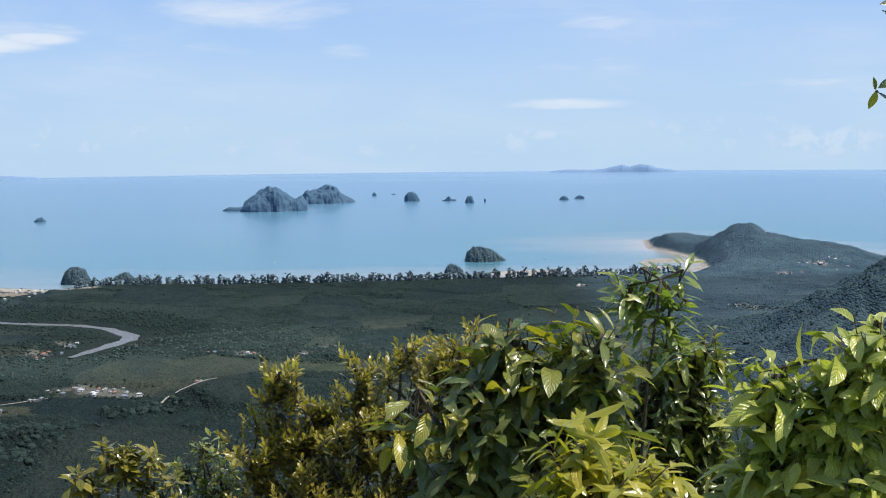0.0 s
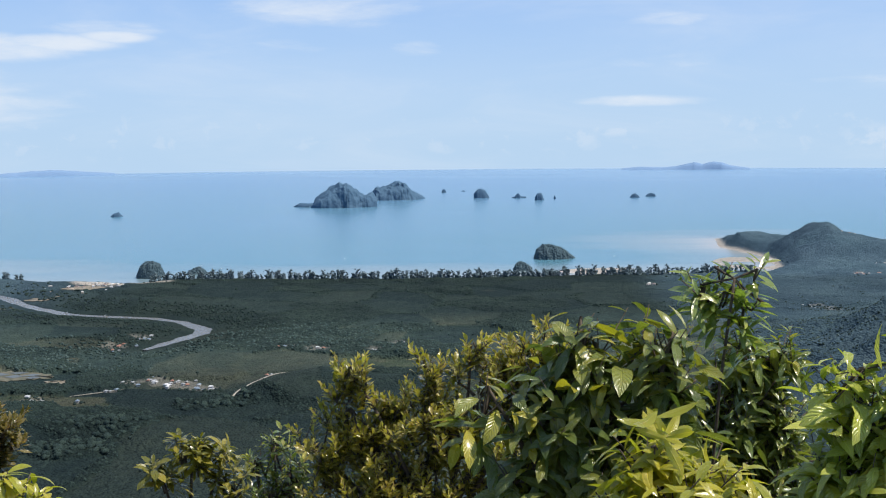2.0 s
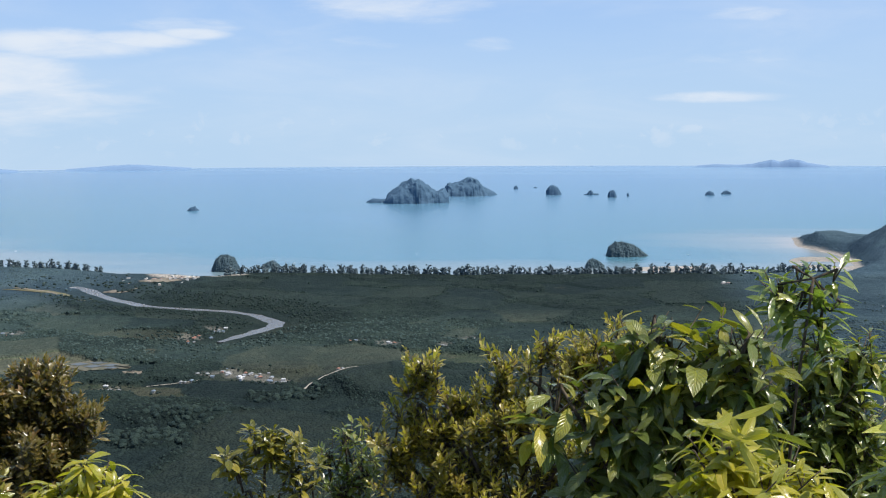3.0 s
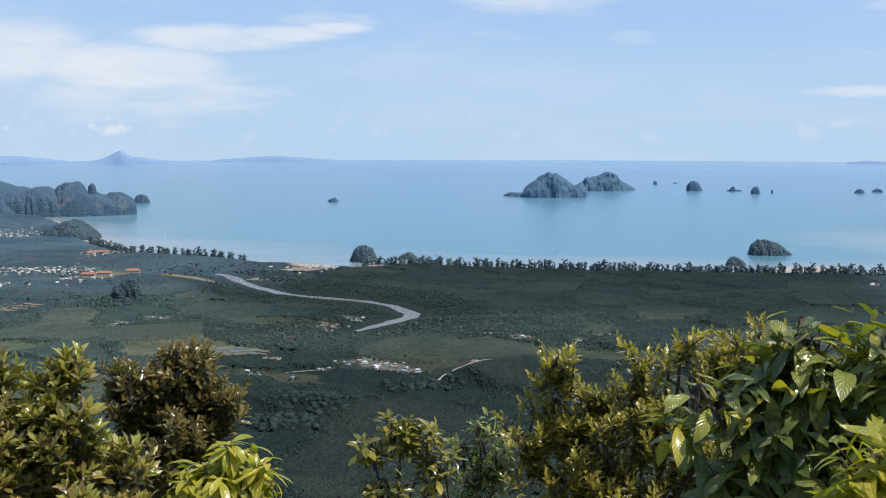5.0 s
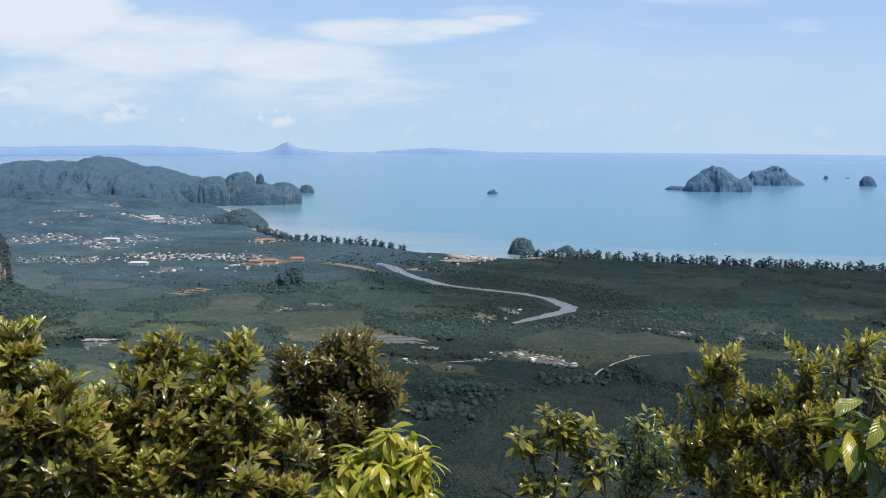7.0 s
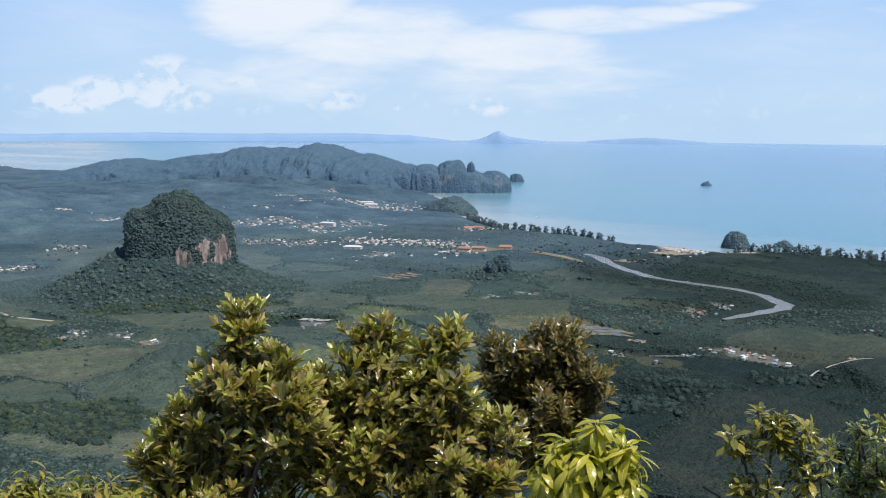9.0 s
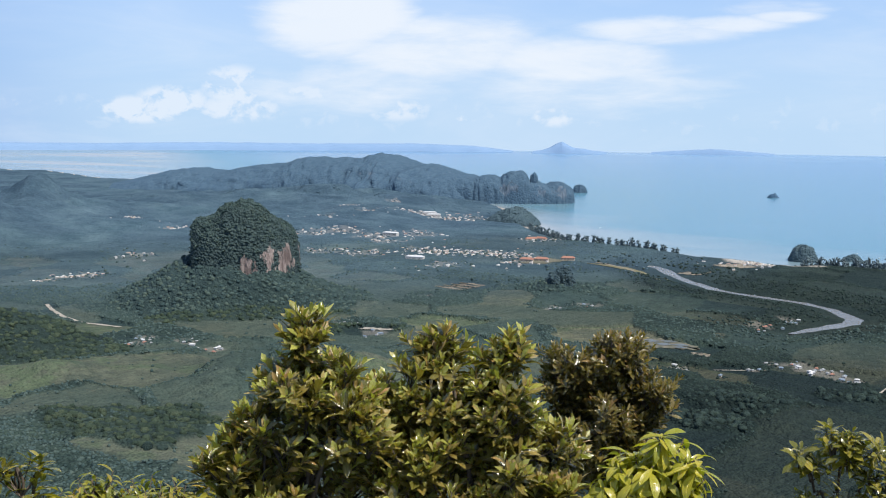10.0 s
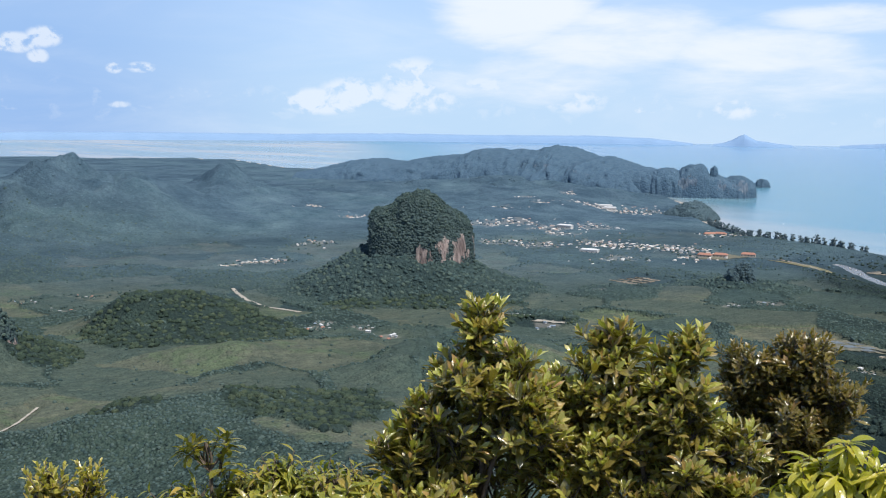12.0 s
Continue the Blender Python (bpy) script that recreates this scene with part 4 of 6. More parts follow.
# far land on the horizon, with haze painted into its base colour
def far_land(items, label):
    return tagged(rock_mass("far_island", along(*items), HAZED_DISTANCE, nu=120, nv=8, power=2.0, rough=0.05, grain=60, seed=len(label)), label, "far island", kind="structure")


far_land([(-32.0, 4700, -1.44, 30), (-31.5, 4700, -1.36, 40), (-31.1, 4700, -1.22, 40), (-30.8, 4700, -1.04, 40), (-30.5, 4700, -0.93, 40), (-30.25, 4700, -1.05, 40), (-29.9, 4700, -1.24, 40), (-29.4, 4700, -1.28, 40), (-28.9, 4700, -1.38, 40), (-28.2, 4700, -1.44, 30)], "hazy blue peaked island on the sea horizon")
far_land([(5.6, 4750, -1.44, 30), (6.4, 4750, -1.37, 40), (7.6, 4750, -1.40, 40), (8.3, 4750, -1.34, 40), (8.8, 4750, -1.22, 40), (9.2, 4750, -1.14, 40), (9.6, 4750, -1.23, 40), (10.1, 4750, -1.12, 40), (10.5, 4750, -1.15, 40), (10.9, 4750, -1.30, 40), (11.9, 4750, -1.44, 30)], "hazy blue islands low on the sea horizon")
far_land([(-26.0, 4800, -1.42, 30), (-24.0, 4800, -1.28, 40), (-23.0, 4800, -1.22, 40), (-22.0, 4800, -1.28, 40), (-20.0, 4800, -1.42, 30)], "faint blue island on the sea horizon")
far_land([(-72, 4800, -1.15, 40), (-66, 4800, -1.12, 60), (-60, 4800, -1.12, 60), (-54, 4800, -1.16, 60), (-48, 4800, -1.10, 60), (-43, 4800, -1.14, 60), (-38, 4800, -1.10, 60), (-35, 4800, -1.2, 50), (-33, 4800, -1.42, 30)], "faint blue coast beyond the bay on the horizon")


# ---- plants on the ledge ----
BARK = plain("bark", (0.05, 0.04, 0.03), (0.14, 0.11, 0.08), 60.0, 0.85, 0.2)


def leaf_arrays(length, width, droop, fold, belly=0.9, rows=6, wave=0.0):
    """A leaf blade along +y, face up +z: places, faces and the blade's own coordinates."""
    v, uv, faces = [], [], []
    for i in range(rows + 1):
        t = i / rows
        w = width * 0.5 * math.sin(math.pi * min(1.0, t ** belly * 0.97 + 0.03)) ** (0.95 if belly < 1 else 0.8)
        w = max(w, width * 0.015)
        bend = droop * t * t
        y, z = length * t * (1 - 0.22 * abs(bend)), -length * 0.5 * bend
        ripple = wave * math.sin(t * 14)
        for s in (-1, 0, 1):
            v.append((s * w, y, z + abs(s) * w * fold + s * ripple * w))
            uv.append((0.5 + 0.5 * s, t))
    for i in range(rows):
        for j in (0, 1):
            a = 3 * i + j
            faces.append((a, a + 1, a + 4, a + 3))
    return np.array(v), faces, uv


def mesh_with_uv(name, verts, faces, uvs, material):
    me = bpy.data.meshes.new(name)
    me.from_pydata(verts, [], faces)
    layer = me.uv_layers.new(name="UVMap")
    idx = np.empty(len(me.loops), np.int32)
    me.loops.foreach_get("vertex_index", idx)
    layer.data.foreach_set("uv", np.asarray(uvs, np.float32)[idx].ravel())
    me.materials.append(material)
    me.polygons.foreach_set("use_smooth", [True] * len(me.polygons))
    me.update()
    return me


def tube(verts, faces, points, r0, r1, sides=5):
    """Adds a tapered tube along the points."""
    first = len(verts)
    n = len(points)
    for i, p in enumerate(points):
        d = (points[min(i + 1, n - 1)] - points[max(i - 1, 0)]).normalized()
        a = d.orthogonal().normalized()
        b = d.cross(a)
        r = r0 + (r1 - r0) * i / (n - 1)
        for k in range(sides):
            t = 2 * math.pi * k / sides
            verts.append(p + a * math.cos(t) * r + b * math.sin(t) * r)
    for i in range(n - 1):
        for k in range(sides):
            a, b = first + i * sides + k, first + i * sides + (k + 1) % sides
            faces.append((a, b, b + sides, a + sides))
    faces.append(tuple(range(first + (n - 1) * sides, first + n * sides)))


def bow(a, b, sag, rng, steps=5):
    mid = Vector((rng.uniform(-1, 1), rng.uniform(-1, 1), rng.uniform(-0.2, 0.6))) * (b - a).length * sag
    return [a.lerp(b, i / steps) + mid * math.sin(math.pi * i / steps) for i in range(steps + 1)]


class Species:
    def __init__(self, material, length, width, droop, fold, spread, count, shoot, rows=6, belly=0.88, wave=0.0, upright=0.6, hang=0.0, size_tip=0.55, young=None, spray=(6, 0.07), tips=0.42):
        self.spray, self.young, self.tips = spray, young, tips
        self.material, self.length, self.spread, self.count, self.shoot = material, length, spread, count, shoot
        self.upright, self.hang, self.size_tip = upright, hang, size_tip
        self.blades = [leaf_arrays(1.0, width * k, droop * d, fold, wave=wave, rows=rows, belly=belly) for k, d in ((1.0, 1.0), (0.88, 0.6), (1.1, 1.4))]
        self.meshes = [mesh_with_uv("leaf", b[0].tolist(), b[1], b[2], material) for b in self.blades]
        if young:
            self.meshes += [mesh_with_uv("leaf", b[0].tolist(), b[1], b[2], young) for b in self.blades]
            self.blades = self.blades * 2


def shoot_leaves(sp, tip, axis, rng, out, scale=1.0, count=None):
    """A spiral of leaves round the end of a shoot: small and upright at the tip, larger and spread lower down."""
    side = axis.orthogonal().normalized()
    n = count or rng.randint(*sp.count)
    turn = rng.uniform(0, 6.28)
    for i in range(n):
        f = (i + 0.5) / n
        turn += 2.4 + rng.uniform(-0.25, 0.25)
        away = side.copy()
        away.rotate(Matrix.Rotation(turn, 3, axis))
        tilt = radians(sp.spread[0] + (sp.spread[1] - sp.spread[0]) * f + rng.uniform(-12, 12))
        way = (axis * math.cos(tilt) + away * math.sin(tilt)).normalized()
        way = (way + Vector((0, 0, -sp.hang * rng.uniform(0.5, 1.2)))).normalized()
        face = (axis - way * axis.dot(way))
        face = (face.normalized() + Vector((rng.uniform(-0.3, 0.3), rng.uniform(-0.3, 0.3), rng.uniform(0.0, 0.7)))).normalized()
        x = way.cross(face).normalized()
        face = x.cross(way)
        size = rng.uniform(*sp.length) * (sp.size_tip + (1 - sp.size_tip) * min(1, f * 1.6)) * scale
        base = tip - axis * sp.shoot * f * scale
        m = Matrix(((x.x, way.x, face.x, base.x), (x.y, way.y, face.y, base.y), (x.z, way.z, face.z, base.z), (0, 0, 0, 1))) @ Matrix.Scale(size, 4)
        out.append((rng.randrange(3) + (3 if sp.young and f < sp.tips else 0), m))


def bulk(root, back, sp, leaves, material):
    """The inner leaves of a plant, as one part."""
    verts, faces, uvs, n = [], [], [], 0
    for k, m in leaves:
        v, f, uv = sp.blades[k]
        mm = np.array(back @ m)
        verts.append(v @ mm[:3, :3].T + mm[:3, 3])
        faces += [tuple(i + n for i in q) for q in f]
        uvs += uv
        n += len(v)
    ob = new("foliage", mesh_with_uv("foliage", np.concatenate(verts).tolist(), faces, uvs, material))
    ob.parent = root
    return tagged(ob, kind="stuff")


def plant(name, label, lobes, sp, shoots, seed, category="shrub", bark=None, single=300, core=0.35, foot=None, group="", fork_at=0.75, girth=1.0):
    """A shrub on the ledge. lobes: (bearing, elevation, distance, half width, half height) of its tufts, in degrees from the viewpoint."""
    rng = random.Random(seed)
    balls = []
    for az, el, dist, wide, high in lobes:
        balls.append((toward(az, el, dist), dist * math.tan(radians(wide)), dist * math.tan(radians(high))))
    middle = sum((b[0] for b in balls), Vector()) / len(balls)
    base = foot or Vector((middle.x * 1.08, middle.y * 1.08, 0))
    ground = float(height(np.array([base.x]), np.array([base.y]))[0])
    base.z = ground - 0.05
    root = new(name)
    root.location = base
    tagged(root, label, category, group)
    wood_v, wood_f, twig_v, twig_f, leaves = [], [], [], [], []
    fork = base.lerp(Vector((middle.x, middle.y, min(b[0].z - b[2] for b in balls))), fork_at)
    tube(wood_v, wood_f, bow(base, fork, 0.06, rng), 0.032 * girth, 0.022 * girth, 7)
    for c, rx, rz in balls:
        tube(wood_v, wood_f, bow(fork, c, 0.10, rng), 0.016 * girth, 0.005)
    weight = [(b[1] * b[1] * b[2]) ** 0.62 for b in balls]
    each, wide_ = sp.spray
    for k in range(max(1, round(shoots / each))):
        # a side branch that ends in a spray of leafy shoots
        c, rx, rz = rng.choices(balls, weight)[0]
        d = Vector((rng.gauss(0, 1), rng.gauss(0, 1), rng.gauss(0.25, 1))).normalized()
        r = core + (1.05 - core) * rng.random() ** 0.5
        if rng.random() < 0.2:
            r *= rng.uniform(1.05, 1.25)
        heart = c + Vector((d.x * rx, d.y * rx * 0.85, d.z * rz)) * r
        lean = (d * 0.5 + Vector((0, 0, sp.upright)) + Vector((rng.uniform(-1, 1), rng.uniform(-1, 1), rng.uniform(-1, 1))) * 0.2).normalized()
        root_ = heart - lean * wide_ * 1.3
        tube(twig_v, twig_f, bow(c + (heart - c) * 0.15, root_, 0.08, rng, 2), 0.0055, 0.0032, 3)
        for q in range(each):
            axis = (lean + Vector((rng.uniform(-1, 1), rng.uniform(-1, 1), rng.uniform(-0.6, 0.8))) * 0.55).normalized()
            tip = root_ + axis * wide_ * rng.uniform(0.75, 1.75) + Vector((rng.gauss(0, 1), rng.gauss(0, 1), 0)) * wide_ * 0.3
            tube(twig_v, twig_f, [root_, tip], 0.0032, 0.0016, 3)
            shoot_leaves(sp, tip, axis, rng, leaves, rng.uniform(0.75, 1.15))
    back = Matrix.Translation(-base)

    def made(part_name, verts, faces, material):
        ob = mesh_object(part_name, [v - base for v in verts], faces, material, root)
        return ob

    made("stem", wood_v, wood_f, bark or BARK)
    tagged(made("twig_growth", twig_v, twig_f, bark or BARK), kind="stuff")
    eye = Vector((0, 0, EYE))
    leaves.sort(key=lambda it: (it[1].translation - eye).length)
    for k, m in leaves[:single]:
        ob = new("leaf", sp.meshes[k])
        ob.parent, ob.matrix_basis = root, back @ m
    rest = leaves[single:]
    if rest:
        ages = [[it for it in rest if it[0] < 3], [it for it in rest if it[0] >= 3]]
        for shade, group_ in zip((sp.material, sp.young), ages):
            if group_:
                bulk(root, back, sp, group_, shade)
    return root


BRONZE = Species(leaf_material("olive_leaf", [(0.081, 0.082, 0.017), (0.158, 0.138, 0.027), (0.260, 0.204, 0.041), (0.110, 0.104, 0.022), (0.206, 0.173, 0.036), (0.313, 0.233, 0.061), (0.095, 0.101, 0.022)], 0.20, 0.22, 1.0), (0.055, 0.092), 0.36, 0.22, 0.36, (12, 68), (8, 11), 0.075, rows=3, belly=1.4, upright=0.95,
                 young=leaf_material("young_bronze_leaf", [(0.255, 0.263, 0.055), (0.442, 0.430, 0.097), (0.335, 0.338, 0.072), (0.401, 0.248, 0.094), (0.536, 0.528, 0.175)], 0.20, 0.26, 1.0), spray=(6, 0.075), tips=0.5)
DARK_BRONZE = Species(leaf_material("dark_olive_leaf", [(0.071, 0.069, 0.017), (0.134, 0.118, 0.029), (0.221, 0.169, 0.046), (0.095, 0.090, 0.020)], 0.20, 0.20, 1.0), (0.050, 0.078), 0.34, 0.22, 0.3, (12, 72), (8, 11), 0.075, rows=3, belly=1.35, upright=0.9,
                      young=leaf_material("dark_bronze_leaf", [(0.169, 0.131, 0.031), (0.259, 0.206, 0.053), (0.203, 0.151, 0.036), (0.293, 0.178, 0.059)], 0.22, 0.24, 1.0), spray=(6, 0.085))
GOLD = Species(leaf_material("small_olive_leaf", [(0.105, 0.105, 0.020), (0.195, 0.173, 0.031), (0.314, 0.253, 0.049), (0.142, 0.136, 0.025), (0.246, 0.210, 0.037)], 0.20, 0.26, 1.0), (0.042, 0.066), 0.40, 0.25, 0.3, (12, 70), (9, 13), 0.12, rows=3, belly=1.35, upright=1.15,
               young=leaf_material("gold_leaf", [(0.342, 0.294, 0.055), (0.499, 0.423, 0.089), (0.280, 0.279, 0.045), (0.446, 0.335, 0.084), (0.533, 0.479, 0.129)], 0.22, 0.32, 0.9), spray=(4, 0.075), tips=0.62)
BROAD = Species(leaf_material("broad_leaf", [(0.078, 0.119, 0.028), (0.128, 0.174, 0.037), (0.213, 0.239, 0.047), (0.097, 0.139, 0.031), (0.455, 0.400, 0.054), (0.150, 0.194, 0.041), (0.284, 0.291, 0.052)], 0.26, 0.28, 0.8, ribs=0.35), (0.105, 0.165), 0.31, 0.62, 0.24, (62, 115), (6, 8), 0.20, rows=6, belly=1.0, wave=0.08, upright=0.75, hang=0.22, spray=(2, 0.10))
BROAD_LIGHT = Species(leaf_material("broad_yellow_leaf", [(0.216, 0.270, 0.050), (0.449, 0.487, 0.084), (0.620, 0.620, 0.121), (0.273, 0.343, 0.063), (0.620, 0.620, 0.131), (0.389, 0.446, 0.078), (0.175, 0.238, 0.047)], 0.25, 0.30, 0.9, ribs=0.35), (0.100, 0.165), 0.31, 0.66, 0.26, (58, 110), (6, 9), 0.19, rows=6, belly=1.0, wave=0.08, upright=0.6, hang=0.14, spray=(2, 0.10))
LANCE = Species(leaf_material("lance_leaf", [(0.094, 0.137, 0.034), (0.166, 0.216, 0.049), (0.288, 0.310, 0.067), (0.122, 0.170, 0.041), (0.418, 0.382, 0.084)], 0.20, 0.26, 1.0), (0.070, 0.115), 0.26, 0.45, 0.25, (50, 102), (7, 10), 0.16, rows=4, belly=1.0, hang=0.15, spray=(3, 0.09))
NARROW = Species(leaf_material("sapling_leaf", [(0.137, 0.202, 0.055), (0.215, 0.286, 0.073), (0.325, 0.377, 0.091), (0.169, 0.240, 0.062), (0.429, 0.429, 0.091)], 0.20, 0.32, 0.9), (0.085, 0.135), 0.22, 0.30, 0.25, (62, 100), (7, 9), 0.12, rows=6, belly=1.0, hang=0.0, spray=(2, 0.06))
PALE = Species(leaf_material("pale_leaf", [(0.260, 0.270, 0.029), (0.376, 0.362, 0.038), (0.506, 0.443, 0.049), (0.311, 0.317, 0.033), (0.571, 0.472, 0.054)], 0.28, 0.36, 0.6), (0.070, 0.105), 0.30, 0.7, 0.25, (55, 100), (8, 11), 0.05, rows=6, belly=1.1, upright=0.8, hang=0.50, size_tip=0.8, spray=(3, 0.075))
FROND = Species(PALE.material, (0.080, 0.125), 0.25, 0.6, 0.25, (55, 100), (9, 13), 0.18, rows=6, belly=1.0, upright=0.4, hang=0.22, size_tip=0.7, spray=(2, 0.08))
FRESH = Species(leaf_material("fresh_leaf", [(0.173, 0.194, 0.031), (0.265, 0.270, 0.039), (0.377, 0.337, 0.053), (0.209, 0.224, 0.035), (0.449, 0.316, 0.067)], 0.28, 0.32, 0.6), (0.050, 0.080), 0.30, 0.35, 0.25, (25, 82), (7, 10), 0.10, rows=4, upright=0.8)
ROSETTE = Species(leaf_material("whorled_leaf", [(0.127, 0.130, 0.020), (0.230, 0.215, 0.031), (0.345, 0.285, 0.041), (0.161, 0.160, 0.023), (0.092, 0.100, 0.018)], 0.24, 0.28, 0.8), (0.062, 0.098), 0.34, 0.40, 0.25, (38, 92), (9, 12), 0.05, rows=5, belly=1.3, upright=0.9, hang=0.05, spray=(3, 0.085))
THIN = Species(LANCE.material, (0.048, 0.080), 0.30, 0.35, 0.25, (30, 95), (7, 10), 0.08, rows=4, upright=0.7, spray=(3, 0.09))
DROOP = Species(FRESH.material, (0.060, 0.10), 0.24, 0.8, 0.25, (45, 105), (8, 12), 0.12, rows=5, upright=0.7, hang=0.45, size_tip=0.75, spray=(4, 0.08))

plant("glossy_shrub", "tall rounded shrub with glossy olive-bronze leaves in whorls", [(-43.77, -10.42, 4.0, 0.99, 1.28), (-44.15, -12.99, 4.0, 2.34, 1.75), (-45.64, -16.06, 4.0, 2.48, 2.63), (-41.82, -15.05, 4.0, 2.63, 2.63), (-41.22, -12.77, 4.0, 1.31, 1.31), (-47.69, -17.07, 4.0, 1.17, 1.46), (-43.6, -17.8, 4.1, 3.4, 2.4), (-39.6, -17.6, 4.2, 2.6, 2.2), (-46.6, -19.2, 4.0, 2.6, 1.6)],
      BRONZE, 900, 21)
plant("glossy_shrub", "two-topped shrub with glossy olive-bronze leaves in whorls", [(-36.54, -11.35, 4.2, 1.23, 1.23), (-37.06, -13.95, 4.2, 2.19, 2.04), (-33.15, -11.61, 4.2, 1.05, 1.34), (-33.78, -14.22, 4.2, 2.19, 2.19), (-37.95, -17.09, 4.2, 3.50, 2.63), (-33.14, -17.35, 4.2, 2.63, 2.63), (-31.02, -18.70, 4.2, 1.75, 1.46), (-39.45, -14.23, 4.2, 1.31, 1.46), (-35.4, -15.6, 4.4, 3.0, 2.8), (-30.9, -16.4, 4.3, 1.8, 1.8)],
      BRONZE, 1160, 22)
plant("bronze_tree", "dense dark bronze-leaved small tree crown", [(-27.38, -11.47, 5.8, 1.40, 1.40), (-29.21, -12.40, 5.8, 1.75, 1.46), (-26.40, -13.44, 5.8, 1.75, 1.75), (-28.41, -14.95, 5.8, 2.63, 2.63), (-30.23, -12.71, 5.8, 1.17, 1.46), (-25.35, -14.25, 5.8, 0.88, 1.02), (-27.19, -16.59, 5.8, 2.04, 1.75), (-29.8, -16.4, 5.8, 1.8, 1.8)],
      DARK_BRONZE, 1350, 23, "tree")
plant("golden_shrub", "upright shrub with small golden-bronze leaves on many shoots", [(-8.47, -13.42, 5.0, 1.46, 2.77), (-9.83, -15.47, 5.0, 1.46, 2.34), (-6.91, -15.61, 5.0, 2.34, 2.92), (-4.32, -11.56, 5.0, 1.23, 2.19), (-4.09, -14.86, 5.0, 2.48, 3.21), (-2.18, -10.31, 5.0, 0.76, 1.61), (-1.84, -13.20, 5.0, 2.48, 2.92), (0.41, -11.50, 5.0, 1.61, 2.19), (1.90, -10.21, 5.0, 1.46, 1.31), (-5.62, -17.33, 5.0, 3.80, 2.04), (-8.42, -11.43, 5.0, 0.64, 0.88), (-0.83, -15.77, 5.0, 2.63, 2.34), (-6.42, -13.36, 5.0, 1.17, 1.75)],
      GOLD, 1000, 24, core=0.2)
plant("broad_leaved_shrub", "shrub with large drooping ribbed green leaves", [(3.82, -10.06, 3.3, 2.34, 1.81), (6.60, -9.76, 3.3, 2.34, 1.46), (1.88, -12.66, 3.3, 2.63, 2.34), (5.13, -13.22, 3.3, 3.21, 2.92), (7.77, -11.76, 3.3, 2.04, 2.63), (1.26, -16.35, 3.3, 2.92, 2.34), (4.83, -16.90, 3.3, 3.80, 2.34), (-1.38, -12.34, 3.3, 1.31, 0.73), (3.38, -8.91, 3.3, 0.73, 0.82), (8.05, -9.31, 3.3, 1.17, 0.88)],
      BROAD, 230, 25)
plant("lance_leaved_shrub", "dark shrub with glossy lance-shaped green leaves", [(11.23, -12.24, 4.1, 2.63, 2.19), (13.05, -10.21, 4.1, 1.46, 1.02), (9.81, -14.82, 4.1, 3.21, 2.63), (13.10, -13.86, 4.1, 1.75, 2.34), (12.13, -16.94, 4.1, 3.21, 2.04), (14.12, -16.83, 4.1, 2.34, 1.75), (11.78, -10.24, 4.1, 1.75, 1.17)],
      LANCE, 560, 26)
plant("broad_leaved_shrub", "spreading shrub with large yellow-green ribbed leaves", [(17.37, -12.81, 3.2, 2.19, 1.75), (19.75, -11.58, 3.2, 2.34, 2.04), (21.11, -8.51, 3.2, 1.17, 1.75), (21.16, -10.41, 3.2, 1.75, 1.75), (16.05, -15.08, 3.2, 2.19, 1.75), (19.05, -15.68, 3.2, 3.50, 2.34), (22.02, -13.84, 3.2, 2.34, 2.92), (23.2, -11.2, 3.2, 1.6, 2.3), (22.9, -15.9, 3.2, 2.0, 2.2), (16.80, -10.91, 3.2, 1.61, 0.73)],
      BROAD_LIGHT, 280, 27)
plant("sapling", "slender sapling with whorled narrow leaves above the shrubs", [(9.99, -6.27, 3.6, 1.11, 1.31), (11.97, -6.39, 3.6, 0.82, 0.93), (10.63, -7.56, 3.6, 1.75, 1.17), (9.48, -7.14, 3.6, 1.17, 0.58), (11.35, -8.83, 3.6, 1.02, 0.88), (12.33, -7.96, 3.6, 0.88, 0.88)],
      NARROW, 26, 28, "sapling", fork_at=1.12, girth=0.2, core=0.15)
plant("pale_fern_shrub", "low shrub with fresh pale green arching leaves", [(8.07, -16.55, 2.6, 3.50, 1.46), (10.70, -17.29, 2.6, 2.34, 1.17), (5.12, -17.73, 2.6, 1.75, 0.73), (6.31, -15.47, 2.6, 1.46, 0.88)],
      FROND, 84, 29)
plant("small_shrub", "small open shrub with yellow-green upright leaves", [(-16.53, -14.92, 4.5, 1.40, 0.76), (-18.17, -15.58, 4.5, 1.02, 0.64), (-15.33, -16.56, 4.5, 1.46, 0.76), (-14.13, -17.24, 4.5, 0.88, 0.53), (-19.83, -18.30, 4.5, 1.17, 0.64), (-17.42, -17.42, 4.5, 1.46, 0.58)],
      ROSETTE, 48, 30, girth=0.4)
plant("small_shrub", "small dark open shrub with narrow leaves", [(-12.42, -14.95, 5.2, 0.82, 1.17), (-13.25, -15.81, 5.2, 0.93, 0.88), (-11.61, -16.48, 5.2, 1.23, 1.17), (-12.63, -17.63, 5.2, 1.75, 1.17)],
      THIN, 85, 31, girth=0.4)
plant("pale_shrub", "young shrub with drooping pale green leaves", [(-25.17, -16.31, 3.6, 1.61, 0.93), (-26.66, -17.36, 3.6, 1.75, 1.23), (-24.60, -17.72, 3.6, 1.61, 1.31), (-27.26, -18.17, 3.6, 1.61, 0.88)],
      PALE, 84, 32)
